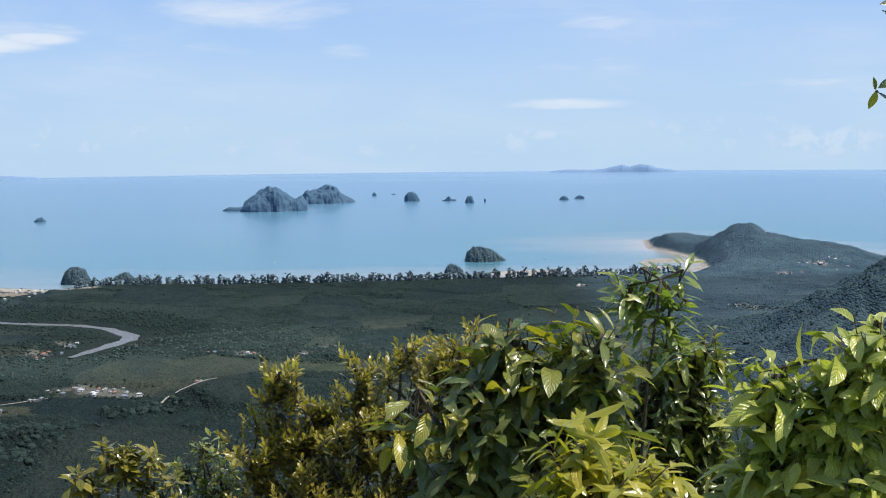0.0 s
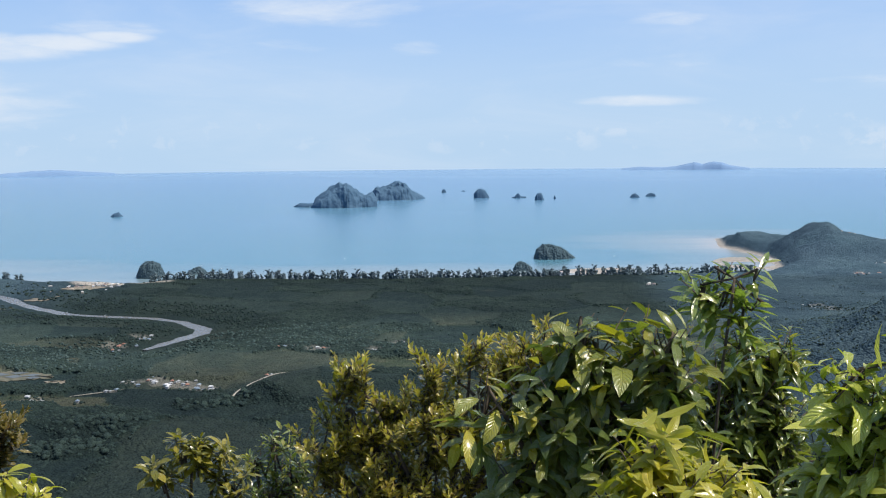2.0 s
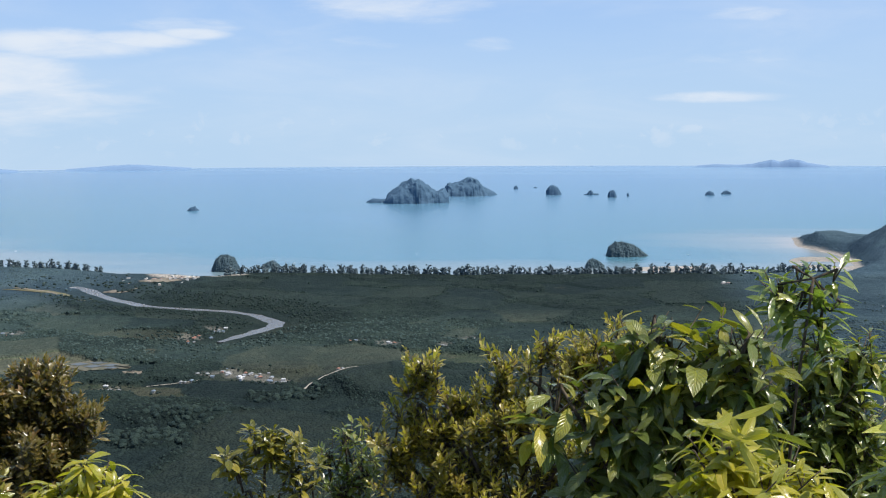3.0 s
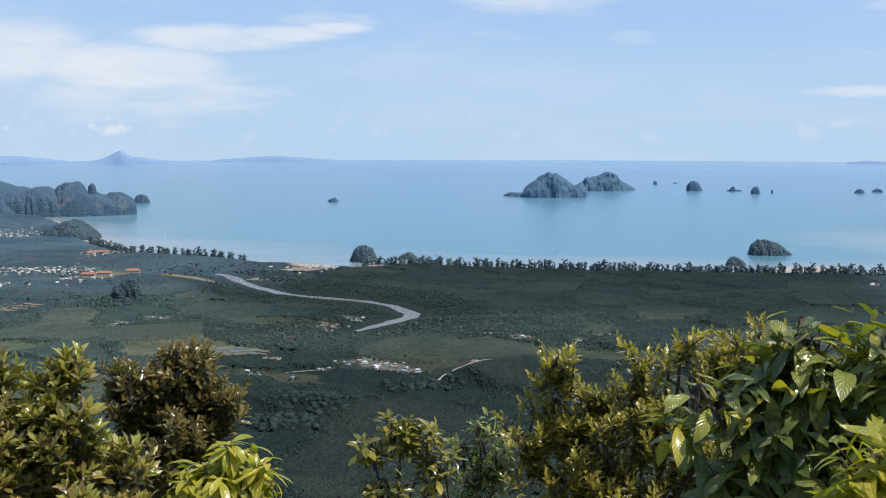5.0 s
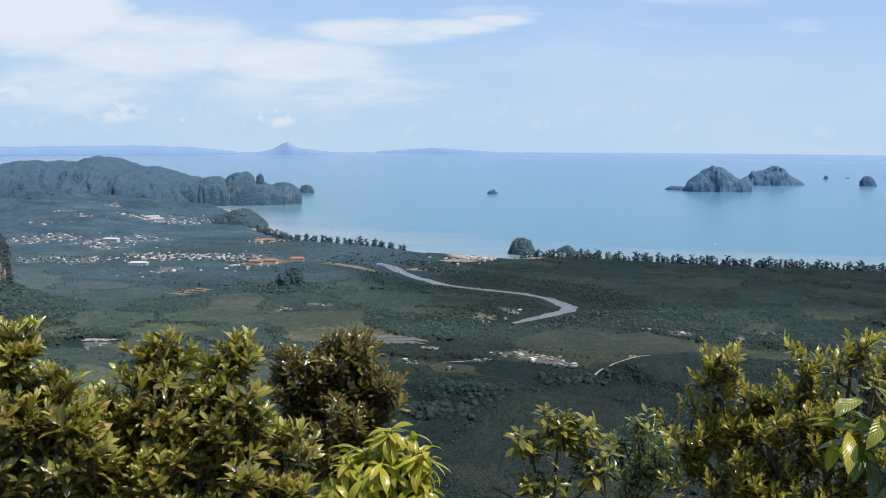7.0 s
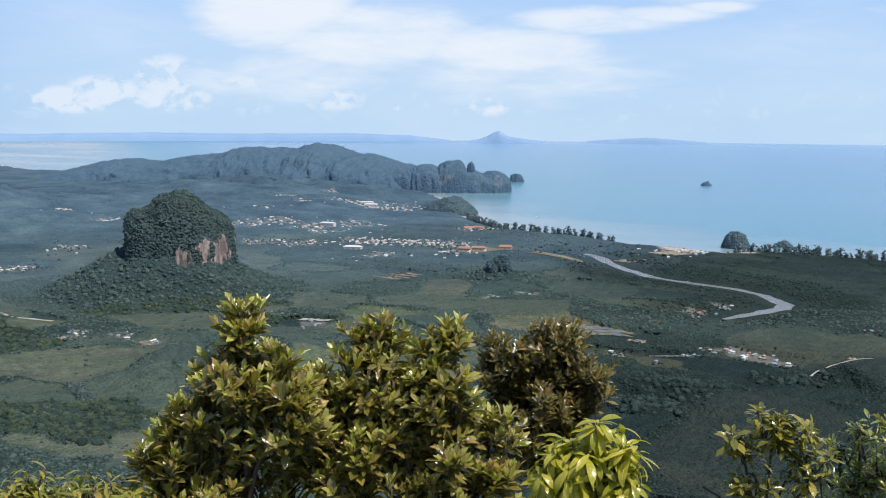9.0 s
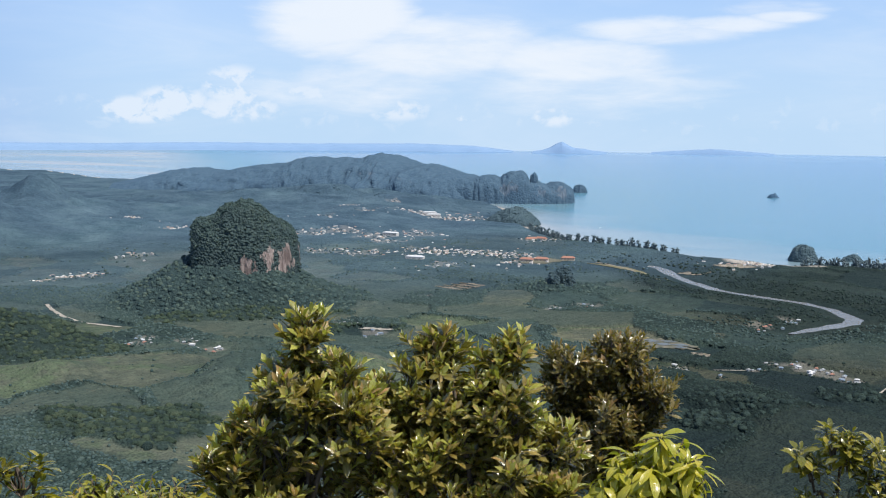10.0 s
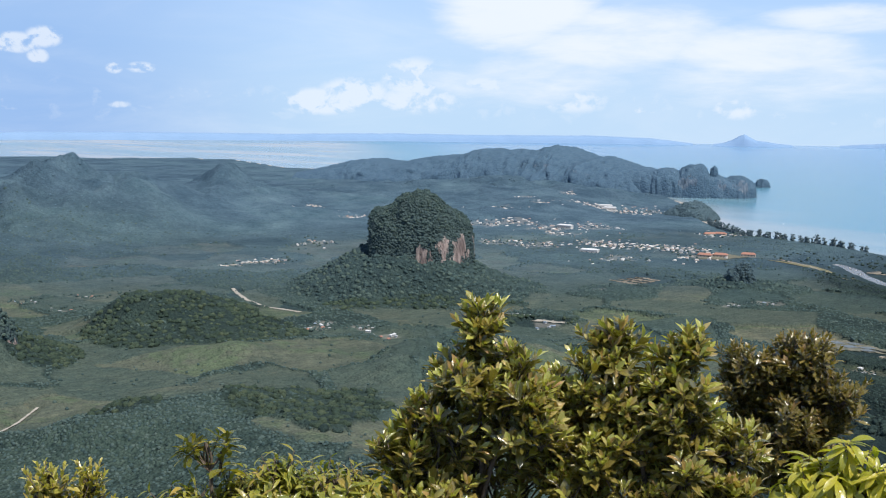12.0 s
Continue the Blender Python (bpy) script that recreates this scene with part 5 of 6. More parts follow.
plant("fresh_shrub", "low bright green shrub with reddish young shoots", [(-55.44, -18.77, 4.0, 2.92, 0.93), (-54.26, -17.71, 4.0, 0.88, 0.82), (-51.29, -18.49, 4.0, 1.90, 1.05), (-49.79, -18.51, 4.0, 1.31, 1.17), (-58.93, -18.99, 4.0, 1.61, 0.73), (-52.79, -19.28, 4.0, 2.34, 0.88)],
      DROOP, 330, 33)
plant("sapling", "thin seedling with a few light green leaves", [(-57.68, -16.45, 4.0, 0.76, 0.58), (-56.88, -16.90, 4.0, 0.53, 0.41), (-57.89, -17.27, 4.0, 0.58, 0.47)],
      ROSETTE, 9, 34, "sapling", fork_at=1.0, girth=0.3)
plant("small_shrub", "small shrub with golden-green rounded leaves", [(-65.28, -17.42, 4.4, 1.02, 0.82), (-63.66, -17.83, 4.4, 0.76, 0.76), (-65.84, -18.16, 4.4, 1.02, 0.73), (-62.87, -18.70, 4.4, 1.02, 0.58), (-64.51, -18.56, 4.4, 1.46, 0.64)],
      GOLD, 90, 35)


TWIG = Species(LANCE.material, (0.05, 0.08), 0.42, 0.2, 0.2, (50, 95), (6, 8), 0.1)


def overhanging_branch():
    """Leafy twigs that reach in from a tree beside the viewpoint."""
    rng = random.Random(40)
    root = new("overhanging_branch")
    foot = bearing(33, 4.2)
    foot.z = float(height(np.array([foot.x]), np.array([foot.y]))[0])
    root.location = foot
    tagged(root, "thin twigs with dark leaves reaching in from a tree", "branch")
    wood_v, wood_f, leaves = [], [], []
    fork = toward(29, 5.0, 3.8)
    tube(wood_v, wood_f, bow(foot, fork, 0.03, rng), 0.035, 0.014, 7)
    # twig ends, and the bearing and elevation of each leaf's foot and tip
    twigs = [((21.0, 5.95), [((21.45, 6.3), (20.95, 6.25)), ((21.35, 6.05), (21.15, 5.75)), ((21.55, 6.45), (21.2, 6.55)), ((21.5, 5.95), (21.45, 5.45)), ((21.62, 5.05), (21.3, 4.55)), ((21.7, 6.1), (21.9, 5.7))]),
             ((20.78, 2.25), [((20.82, 2.25), (20.58, 1.45)), ((20.80, 2.3), (20.72, 2.85)), ((21.0, 2.15), (21.25, 1.95)), ((21.55, 2.75), (20.98, 2.45)), ((21.5, 2.75), (21.85, 3.15)), ((21.7, 2.4), (21.75, 2.0)), ((21.7, 2.9), (21.95, 2.4))])]
    for end, blades in twigs:
        tip = toward(*end, 3.5)
        elbow = toward(end[0] + 1.4, end[1] - 0.45, 3.5)
        path = bow(fork, elbow, 0.03, rng, 6)
        tube(wood_v, wood_f, path + [elbow.lerp(tip, 0.5) - Vector((0, 0, 0.008)), tip], 0.008, 0.0016)
        for a, b in blades:
            a, b = toward(*a, 3.5), toward(*b, 3.5 + rng.uniform(-0.03, 0.03))
            tube(wood_v, wood_f, [a + (elbow - a) * 0.08, a], 0.0016, 0.0012, 4)
            way = (b - a).normalized()
            x = way.cross(Vector((rng.uniform(-0.5, 0.2), -0.9, rng.uniform(0.0, 0.4)))).normalized()
            face = x.cross(way)
            m = Matrix(((x.x, way.x, face.x, a.x), (x.y, way.y, face.y, a.y), (x.z, way.z, face.z, a.z), (0, 0, 0, 1))) @ Matrix.Scale((b - a).length * 1.15, 4)
            leaves.append((rng.randrange(3), m))
        for p in path[1:5]:
            shoot_leaves(NARROW, p, Vector((-0.4, 0.2, 0.5)).normalized(), rng, leaves, 0.8, 4)
    mesh_object("stem", [v - foot for v in wood_v], wood_f, BARK, root)
    for k, m in leaves:
        ob = new("leaf", TWIG.meshes[k])
        ob.parent, ob.matrix_basis = root, Matrix.Translation(-foot) @ m


overhanging_branch()

# ---- woods, villages and small things on the plain ----
def icosphere(level):
    bm = bmesh.new()
    bmesh.ops.create_icosphere(bm, subdivisions=level, radius=1.0)
    bm.verts.ensure_lookup_table()
    v = np.array([tuple(x.co) for x in bm.verts])
    f = np.array([[x.index for x in p.verts] for p in bm.faces])
    bm.free()
    return v, f


BALL = {1: icosphere(1), 2: icosphere(2)}


def crowns(places, radii, tall, level, seed):
    """Many uneven tree crowns in one run of places and faces."""
    rng = np.random.default_rng(seed)
    v, f = BALL[level]
    n, k = len(places), len(v)
    turn = rng.uniform(0, 6.28, n)
    c, s = np.cos(turn), np.sin(turn)
    sx, sy, sz = radii * rng.uniform(0.8, 1.25, n), radii * rng.uniform(0.8, 1.25, n), radii * tall * rng.uniform(0.75, 1.3, n)
    uneven = rng.uniform(0.70, 1.26, (n, k))
    x, y, z = v[:, 0] * uneven * sx[:, None], v[:, 1] * uneven * sy[:, None], v[:, 2] * uneven * sz[:, None]
    out = np.stack([x * c[:, None] - y * s[:, None], x * s[:, None] + y * c[:, None], z], -1) + places[:, None, :]
    faces = f[None] + (np.arange(n) * k)[:, None, None]
    return out.reshape(-1, 3), faces.reshape(-1, 3)


def joined(name, runs, material):
    verts, faces, n = [], [], 0
    for v, f in runs:
        verts.append(v)
        faces.append(f + n)
        n += len(v)
    v, f = np.concatenate(verts), np.concatenate(faces)
    me = bpy.data.meshes.new(name)
    me.vertices.add(len(v))
    me.vertices.foreach_set("co", v.ravel())
    me.loops.add(f.size)
    me.loops.foreach_set("vertex_index", f.ravel().astype(np.int32))
    me.polygons.add(len(f))
    me.polygons.foreach_set("loop_start", np.arange(0, f.size, 3, dtype=np.int32))
    me.polygons.foreach_set("use_smooth", np.ones(len(f), bool))
    me.materials.append(material)
    me.update(calc_edges=True)
    return new(name, me)


def build_woods():
    rng = np.random.default_rng(3)
    n = 1120000
    az = rng.uniform(-70, 23, n)
    r = np.sqrt(rng.uniform(335 ** 2, 1650 ** 2, n))
    x, y = r * np.sin(np.radians(az)), r * np.cos(np.radians(az))
    # trees stand closer and are smaller near the viewpoint, where they can be told apart
    density = np.where(r < 620, 0.85, np.where(r < 900, 0.48, np.where(r < 1100, 0.17, 0.085)))
    hidden = ((az > -8) & (az < 13) & (r < 560)) | ((az > 2) & (az < 12.5) & (r < 660)) | ((az > -46) & (az < -27) & (r < 480))
    keep = (rng.random(n) < density) & ~hidden
    az, r, x, y = az[keep], r[keep], x[keep], y[keep]
    n = len(x)
    sd, rd = inland(x, y), river_distance(x, y)
    z = height(x, y)
    tone, hedge = plots(x, y)
    cover, lift = canopy(x, y, z)
    line = 1 - smooth(hedge * (0.4 + 1.2 * field_noise(x, y, 22.0, 3, 65)), 2.2, 3.6)
    lone = 0.010 * smooth(field_noise(x, y, 40.0, 3, 67), 0.42, 0.62)
    hamlet = np.zeros(n)
    for hx, hy, count, spread in HAMLETS:
        hamlet = np.maximum(hamlet, 0.5 * np.exp(-((x - hx) ** 2 + (y - hy) ** 2) / (spread * 1.1) ** 2))
    old = smooth(dark_or_shaded_land(x, y), 0.15, 0.4)
    line, lone = line * (1 - 0.3 * old), lone * (1 - 0.9 * old)
    thick = thickets(x, y)
    wet = wet_land(sd, az)
    cover_ = cover * (1 - 0.94 * wet) * (1 - thick)
    chance = np.maximum.reduce([hamlet, 0.60 * cover_, 0.75 * line, lone, 0.35 * (1 - smooth(rd, 30, 60))])
    keep = (rng.random(n) < chance) & (sd > 7) & (rd > 12) & (z > 0.3)
    for px, py, w, d in CLEARINGS:
        keep &= ~((np.abs(x - px) < w) & (np.abs(y - py) < d))
    x, y, z, r, cover, lift = x[keep], y[keep], z[keep], r[keep], cover[keep], lift[keep]
    size = rng.uniform(0.6, 1.25, len(x)) * np.where(r > 1100, 1.6, np.where(r > 900, 1.15, np.where(r > 620, 0.82, 0.72)))
    # crowns inside the haze mask take the blue-tinted canopy
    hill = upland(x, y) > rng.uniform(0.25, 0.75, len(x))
    tops = np.stack([x, y, z + lift + size * (0.35 - np.where(hill | (r > 900), 0.85, 0.60) * cover)], -1)
    # mangroves and trees in the painted cloud shade take the darker canopy
    dark = (dark_or_shaded_land(x, y) > rng.uniform(0.2, 0.5, len(x))) & ~hill
    plain_ = ~hill & ~dark
    # old woods: broad uneven crowns close together
    n = 46000
    pick = rng.integers(0, len(THICKETS), n)
    clump = np.array(THICKETS)[pick]
    a, d = np.radians(clump[:, 0] + rng.uniform(-1.5, 1.5, n) * clump[:, 2]), clump[:, 1] + rng.uniform(-1.5, 1.5, n) * clump[:, 3]
    x, y = d * np.sin(a), d * np.cos(a)
    share = clump[:, 2] * clump[:, 3] * clump[:, 1]
    keep = (rng.random(n) < share / share.max()) & (thickets(x, y) > 0.5)
    x, y = x[keep], y[keep]
    z = height(x, y)
    cover, lift = canopy(x, y, z)
    keep = cover > 0.5
    x, y, z, lift = x[keep][:8500], y[keep][:8500], z[keep][:8500], lift[keep][:8500]
    big = rng.uniform(0.8, 1.75, len(x))
    p = np.stack([x, y, z + 0.75 * lift + 0.35 * big], -1)
    foot = np.hypot(x, y) > 700
    shore = x > -300
    tagged(joined("dark_thickets", [crowns(p[shore], big[shore], 0.85, 2, 12)], DARK_CANOPY), "clumps of dark trees between plantation blocks", "woods", kind="stuff")
    foot, inner = foot & ~shore, ~foot & ~shore
    tagged(joined("old_woods", [crowns(p[inner], big[inner], 0.85, 2, 9)], OLD_CANOPY), "thick dark old woods on mounds between plantations", "woods", kind="stuff")
    tagged(joined("foot_woods", [crowns(p[foot], big[foot], 0.85, 2, 10)], KARST_CANOPY), "woods on the slope round the foot of a karst tower", "woods", kind="stuff")
    tagged(joined("woodland", [crowns(tops[plain_], size[plain_], 0.95, 1, 6)], CANOPY), "dense green tropical woods and tree belts on the plain", "woods", kind="stuff")
    tagged(joined("hill_forest", [crowns(tops[hill], size[hill] * 0.9, 0.6, 1, 7)], HAZED_HILL_CANOPY), "forest over the hills and headlands, tinted blue for haze", "woods", kind="stuff")
    tagged(joined("mangrove", [crowns(tops[dark], size[dark], 0.85, 1, 8)], DARK_CANOPY), "dark mangrove, and plantation trees darkened for cloud shade, behind the beach", "woods", kind="stuff")


def clothe(rock, count, lo, hi, seed, steep=0.35, leaf=None, tall=0.85):
    """Trees that cover a rock's gentler faces."""
    rng = np.random.default_rng(seed)
    me = rock.data
    c, nrm = np.empty(len(me.polygons) * 3), np.empty(len(me.polygons) * 3)
    me.polygons.foreach_get("center", c)
    me.polygons.foreach_get("normal", nrm)
    area = np.empty(len(me.polygons))
    me.polygons.foreach_get("area", area)
    c, nrm = c.reshape(-1, 3), nrm.reshape(-1, 3)
    chance = area * (0.12 + smooth(np.abs(nrm[:, 2]), steep - 0.2, steep + 0.2))
    if "bare" in me.attributes:
        bare = np.empty(len(me.vertices))
        me.attributes["bare"].data.foreach_get("value", bare)
        first = np.array([p.vertices[0] for p in me.polygons])
        chance *= 1 - smooth(bare[first], 0.25, 0.5)
    pick = rng.choice(len(c), count, p=chance / chance.sum())
    p = c[pick] - nrm[pick] * (0.35 if tall > 0.7 else 0.9) * lo + rng.uniform(-1, 1, (count, 3)) * np.sqrt(area[pick])[:, None] * 0.6
    ob = joined("tree_cover", [crowns(p, rng.uniform(lo, hi, count), tall, 1, seed)], leaf or KARST_CANOPY)
    ob.parent = rock
    return tagged(ob, kind="stuff")


build_woods()
clothe(KARST_TOWER, 4600, 0.4, 1.0, 11)
clothe(SMALL_KNOLL, 900, 0.5, 1.0, 13, leaf=HAZED_ISLET_CANOPY)
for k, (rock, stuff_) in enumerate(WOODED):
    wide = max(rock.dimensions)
    if stuff_ is not HAZED_ISLAND:
        clothe(rock, int(120 + wide * 11), 0.003 * wide + 0.3, 0.006 * wide + 0.45, 20 + k, leaf=HAZED_HEAD_CANOPY if stuff_ is HAZED_HEADLAND else HAZED_ISLET_CANOPY, tall=0.6)
clothe(OUTCROP, 500, 0.8, 1.5, 12)
clothe(BAY_KNOLL, 800, 0.5, 1.1, 16, leaf=HAZED_ISLET_CANOPY, tall=0.6)


def casuarina(seed):
    """A coastal pine-like tree: a straight trunk with an uneven feathery crown in tufts."""
    rng = random.Random(seed)
    root = new("casuarina_tree")
    v, f = [], []
    tall = rng.uniform(4.6, 6.4)
    tube(v, f, [Vector((0, 0, -0.3)), Vector((rng.uniform(-0.1, 0.1), 0, tall * 0.5)), Vector((0, 0, tall * 0.95))], 0.14, 0.03, 5)
    mesh_object("trunk", v, f, BARK, root)
    n = 32
    h = np.array([tall * (0.14 + 0.84 * (i + rng.random()) / n) for i in range(n)])
    w = (0.72 - 0.34 * (h / tall)) * np.array([rng.uniform(0.6, 1.3) for _ in range(n)])
    p = np.stack([np.array([rng.gauss(0, 0.62) for _ in range(n)]), np.array([rng.gauss(0, 0.62) for _ in range(n)]), h], -1)
    ob = joined("crown", [crowns(p, w, 1.0, 1, seed)], HAZED_BEACH_CANOPY)
    ob.parent = root
    return tagged(root, "feathery dark green casuarina tree along the beach", "tree", "casuarinas along the beach")


def build_casuarinas():
    rng = random.Random(77)
    models = [casuarina(100 + k) for k in range(6)]
    line = [(215, 1012), (154, 1003), (34, 992), (-95, 974), (-200, 971), (-290, 968), (-318, 946)]
    bay = [(-446, 978), (-490, 988), (-587, 998), (-640, 1044), (-684, 1086)]
    k = 0
    total = []
    for run, gap in ((line, 2.35), (bay, 3.2)):
        for (ax, ay), (bx, by) in zip(run, run[1:]):
            steps = int(math.hypot(bx - ax, by - ay) / gap)
            for i in range(steps):
                t = i / steps
                if rng.random() < 0.06:
                    continue
                x, y = ax + (bx - ax) * t + rng.uniform(-1, 1), ay + (by - ay) * t + rng.uniform(-5, 5)
                total.append((x, y))
    for x, y in total:
        z = float(height(np.array([x]), np.array([y]))[0])
        s = rng.uniform(1.1, 1.8)
        m = Matrix.LocRotScale((x, y, z), Euler((0, 0, rng.uniform(0, 6.28))), (s, s, s))
        src = models[k % len(models)]
        if k < len(models):
            src.matrix_basis = m
        else:
            copy_thing(src, Matrix.LocRotScale((x, y, z), Euler((0, 0, rng.uniform(0, 6.28))), None)).scale = (s, s, s)
        k += 1


build_casuarinas()

WHITE_WALL = plain("white_render", (0.45, 0.44, 0.41), (0.58, 0.56, 0.53), 1.2, 0.8)
CREAM_WALL = plain("cream_render", (0.34, 0.30, 0.25), (0.46, 0.40, 0.33), 1.2, 0.8)
TILE_RED = plain("red_roof_tiles", (0.26, 0.13, 0.09), (0.36, 0.19, 0.14), 3.0, 0.75)
SHEET_GREY = plain("grey_roof_sheets", (0.22, 0.23, 0.23), (0.34, 0.35, 0.35), 2.0, 0.45)
SHEET_WHITE = plain("white_roof_sheets", (0.48, 0.48, 0.48), (0.64, 0.64, 0.63), 2.0, 0.45)
SHEET_BLUE = plain("blue_roof_sheets", (0.15, 0.20, 0.25), (0.22, 0.27, 0.32), 2.0, 0.5)
DARK_GLASS = plain("dark_windows", (0.03, 0.04, 0.05), (0.06, 0.07, 0.08), 2.0, 0.2, 0.5)
SOIL = plain("pale_soil", (0.13, 0.12, 0.085), (0.29, 0.25, 0.20), 0.45, 0.9, 0.15)
GRAVEL = plain("pale_gravel", (0.26, 0.24, 0.20), (0.38, 0.35, 0.30), 0.4, 0.9, 0.15)
DRY = plain("dry_grass", (0.11, 0.11, 0.06), (0.19, 0.17, 0.10), 0.2, 0.9, 0.15)
DULL = plain("worn_ground", (0.07, 0.085, 0.06), (0.19, 0.17, 0.13), 0.35, 0.9, 0.1)
POND = plain("pond_water", (0.09, 0.11, 0.115), (0.13, 0.15, 0.155), 0.3, 0.5, 0.25)
BOAT_WHITE = plain("boat_paint", (0.6, 0.6, 0.6), (0.75, 0.75, 0.75), 4.0, 0.4)


def house(long, wide, tall, rise, wall, roof, label, eave=0.25):
    """A small building: walls with window and door recesses under a pitched roof with eaves."""
    root = new("house")
    a, b = long / 2, wide / 2
    bm = bmesh.new()
    bmesh.ops.create_cube(bm, size=1.0, matrix=Matrix.LocRotScale((0, 0, tall / 2 - 0.3), None, (long, wide, tall + 0.6)))
    me = bpy.data.meshes.new("wall")
    bm.to_mesh(me)
    bm.free()
    me.materials.append(wall)
    new("wall", me).parent = root
    e = eave
    v = [(-a - e, -b - e, tall), (a + e, -b - e, tall), (a + e, b + e, tall), (-a - e, b + e, tall), (-a * 0.75, 0, tall + rise), (a * 0.75, 0, tall + rise)]
    v += [(x, y, z + 0.12) for x, y, z in v]
    f = [(6, 7, 11, 10), (8, 9, 10, 11), (9, 6, 10), (7, 8, 11), (1, 0, 4, 5), (3, 2, 5, 4), (0, 3, 4), (2, 1, 5), (0, 1, 7, 6), (1, 2, 8, 7), (2, 3, 9, 8), (3, 0, 6, 9)]
    mesh_object("roof", v, f, roof, root, False)
    for side in (-1, 1) if long > 5 else ():
        n = max(2, int(long / 1.1))
        for k in range(n):
            x = -a + long * (k + 0.5) / n
            w = 0.24
            vv = [(x - w, side * (b + 0.015), tall * 0.35), (x + w, side * (b + 0.015), tall * 0.35), (x + w, side * (b + 0.015), tall * 0.75), (x - w, side * (b + 0.015), tall * 0.75)]
            vv += [(p[0], p[1] - side * 0.03, p[2]) for p in vv]
            mesh_object("window", vv, [(0, 1, 2, 3), (0, 4, 5, 1), (1, 5, 6, 2), (2, 6, 7, 3), (3, 7, 4, 0)], DARK_GLASS, root, False)
    return tagged(root, label, "house", "houses on the plain")


MODELS = [house(1.7, 1.3, 0.75, 0.45, WHITE_WALL, SHEET_GREY, "small white-walled house with a grey sheet roof"),
          house(1.6, 1.35, 0.7, 0.5, CREAM_WALL, TILE_RED, "small cream house with a red tiled roof"),
          house(2.8, 1.5, 0.85, 0.4, WHITE_WALL, SHEET_WHITE, "long white shed with pale metal roof sheets"),
          house(1.8, 1.35, 0.75, 0.45, WHITE_WALL, SHEET_BLUE, "white house with a blue-grey sheet roof"),
          house(2.0, 1.4, 1.1, 0.4, WHITE_WALL, SHEET_WHITE, "two-storey white house with a pale roof"),
          house(1.3, 1.1, 0.6, 0.35, CREAM_WALL, SHEET_GREY, "small cream-walled hut with a weathered grey roof")]
HALL = house(16, 6.5, 4.2, 1.0, WHITE_WALL, SHEET_WHITE, "large white hall standing on the plain")
RED_HALL = house(12, 5.0, 2.2, 1.6, CREAM_WALL, TILE_RED, "large compound building with a red tiled roof")


def stand(src, x, y, turn, used):
    z = float(height(np.array([x]), np.array([y]))[0])
    m = Matrix.LocRotScale((x, y, z), Euler((0, 0, turn)), None)
    if src.name in used:
        return copy_thing(src, m)
    used.add(src.name)
    src.matrix_basis = m
    return src


def town_material():
    m = Nodes("town_walls_and_roofs")
    geo = m.add("ShaderNodeNewGeometry")
    tone = m.ramp(geo.outputs["Random Per Island"], (0.0, (0.52, 0.51, 0.49)), (0.3, (0.62, 0.61, 0.58)), (0.5, (0.36, 0.36, 0.36)), (0.7, (0.46, 0.40, 0.33)), (0.85, (0.30, 0.19, 0.15)), (1.0, (0.66, 0.65, 0.62)))
    return m.done(m.mix(0.4, tone, m.ramp(m.noise(1.5, 4, 0.6), (0.3, (0.6, 0.6, 0.6)), (0.7, (1.2, 1.2, 1.2))), "MULTIPLY"), 0.7, 0.3)


def build_town(lots):
    """The far town: walls and hipped roofs of its many small buildings."""
    runs = []
    for px, py, turn, long, wide, tall in lots:
        z = float(height(np.array([px]), np.array([py]))[0])
        a, b, e = long / 2, wide / 2, 0.12
        v = [(-a, -b, -0.5), (a, -b, -0.5), (a, b, -0.5), (-a, b, -0.5), (-a, -b, tall), (a, -b, tall), (a, b, tall), (-a, b, tall)]
        roof = [(-a - e, -b - e, tall), (a + e, -b - e, tall), (a + e, b + e, tall), (-a - e, b + e, tall), (-a * 0.6, 0, tall + 0.5), (a * 0.6, 0, tall + 0.5)]
        f = [(0, 1, 5), (0, 5, 4), (1, 2, 6), (1, 6, 5), (2, 3, 7), (2, 7, 6), (3, 0, 4), (3, 4, 7)]
        f += [(8, 9, 13), (8, 13, 12), (10, 11, 12), (10, 12, 13), (11, 8, 12), (9, 10, 13)]
        c, s = math.cos(turn), math.sin(turn)
        q = np.array(v + roof)
        q = np.stack([q[:, 0] * c - q[:, 1] * s + px, q[:, 0] * s + q[:, 1] * c + py, q[:, 2] + z], -1)
        runs.append((q, np.array(f)))
    ob = joined("town_houses", runs, town_material())
    ob.data.polygons.foreach_set("use_smooth", np.zeros(len(ob.data.polygons), bool))
    return tagged(ob, "many small pale houses of a far town", "town", kind="stuff")


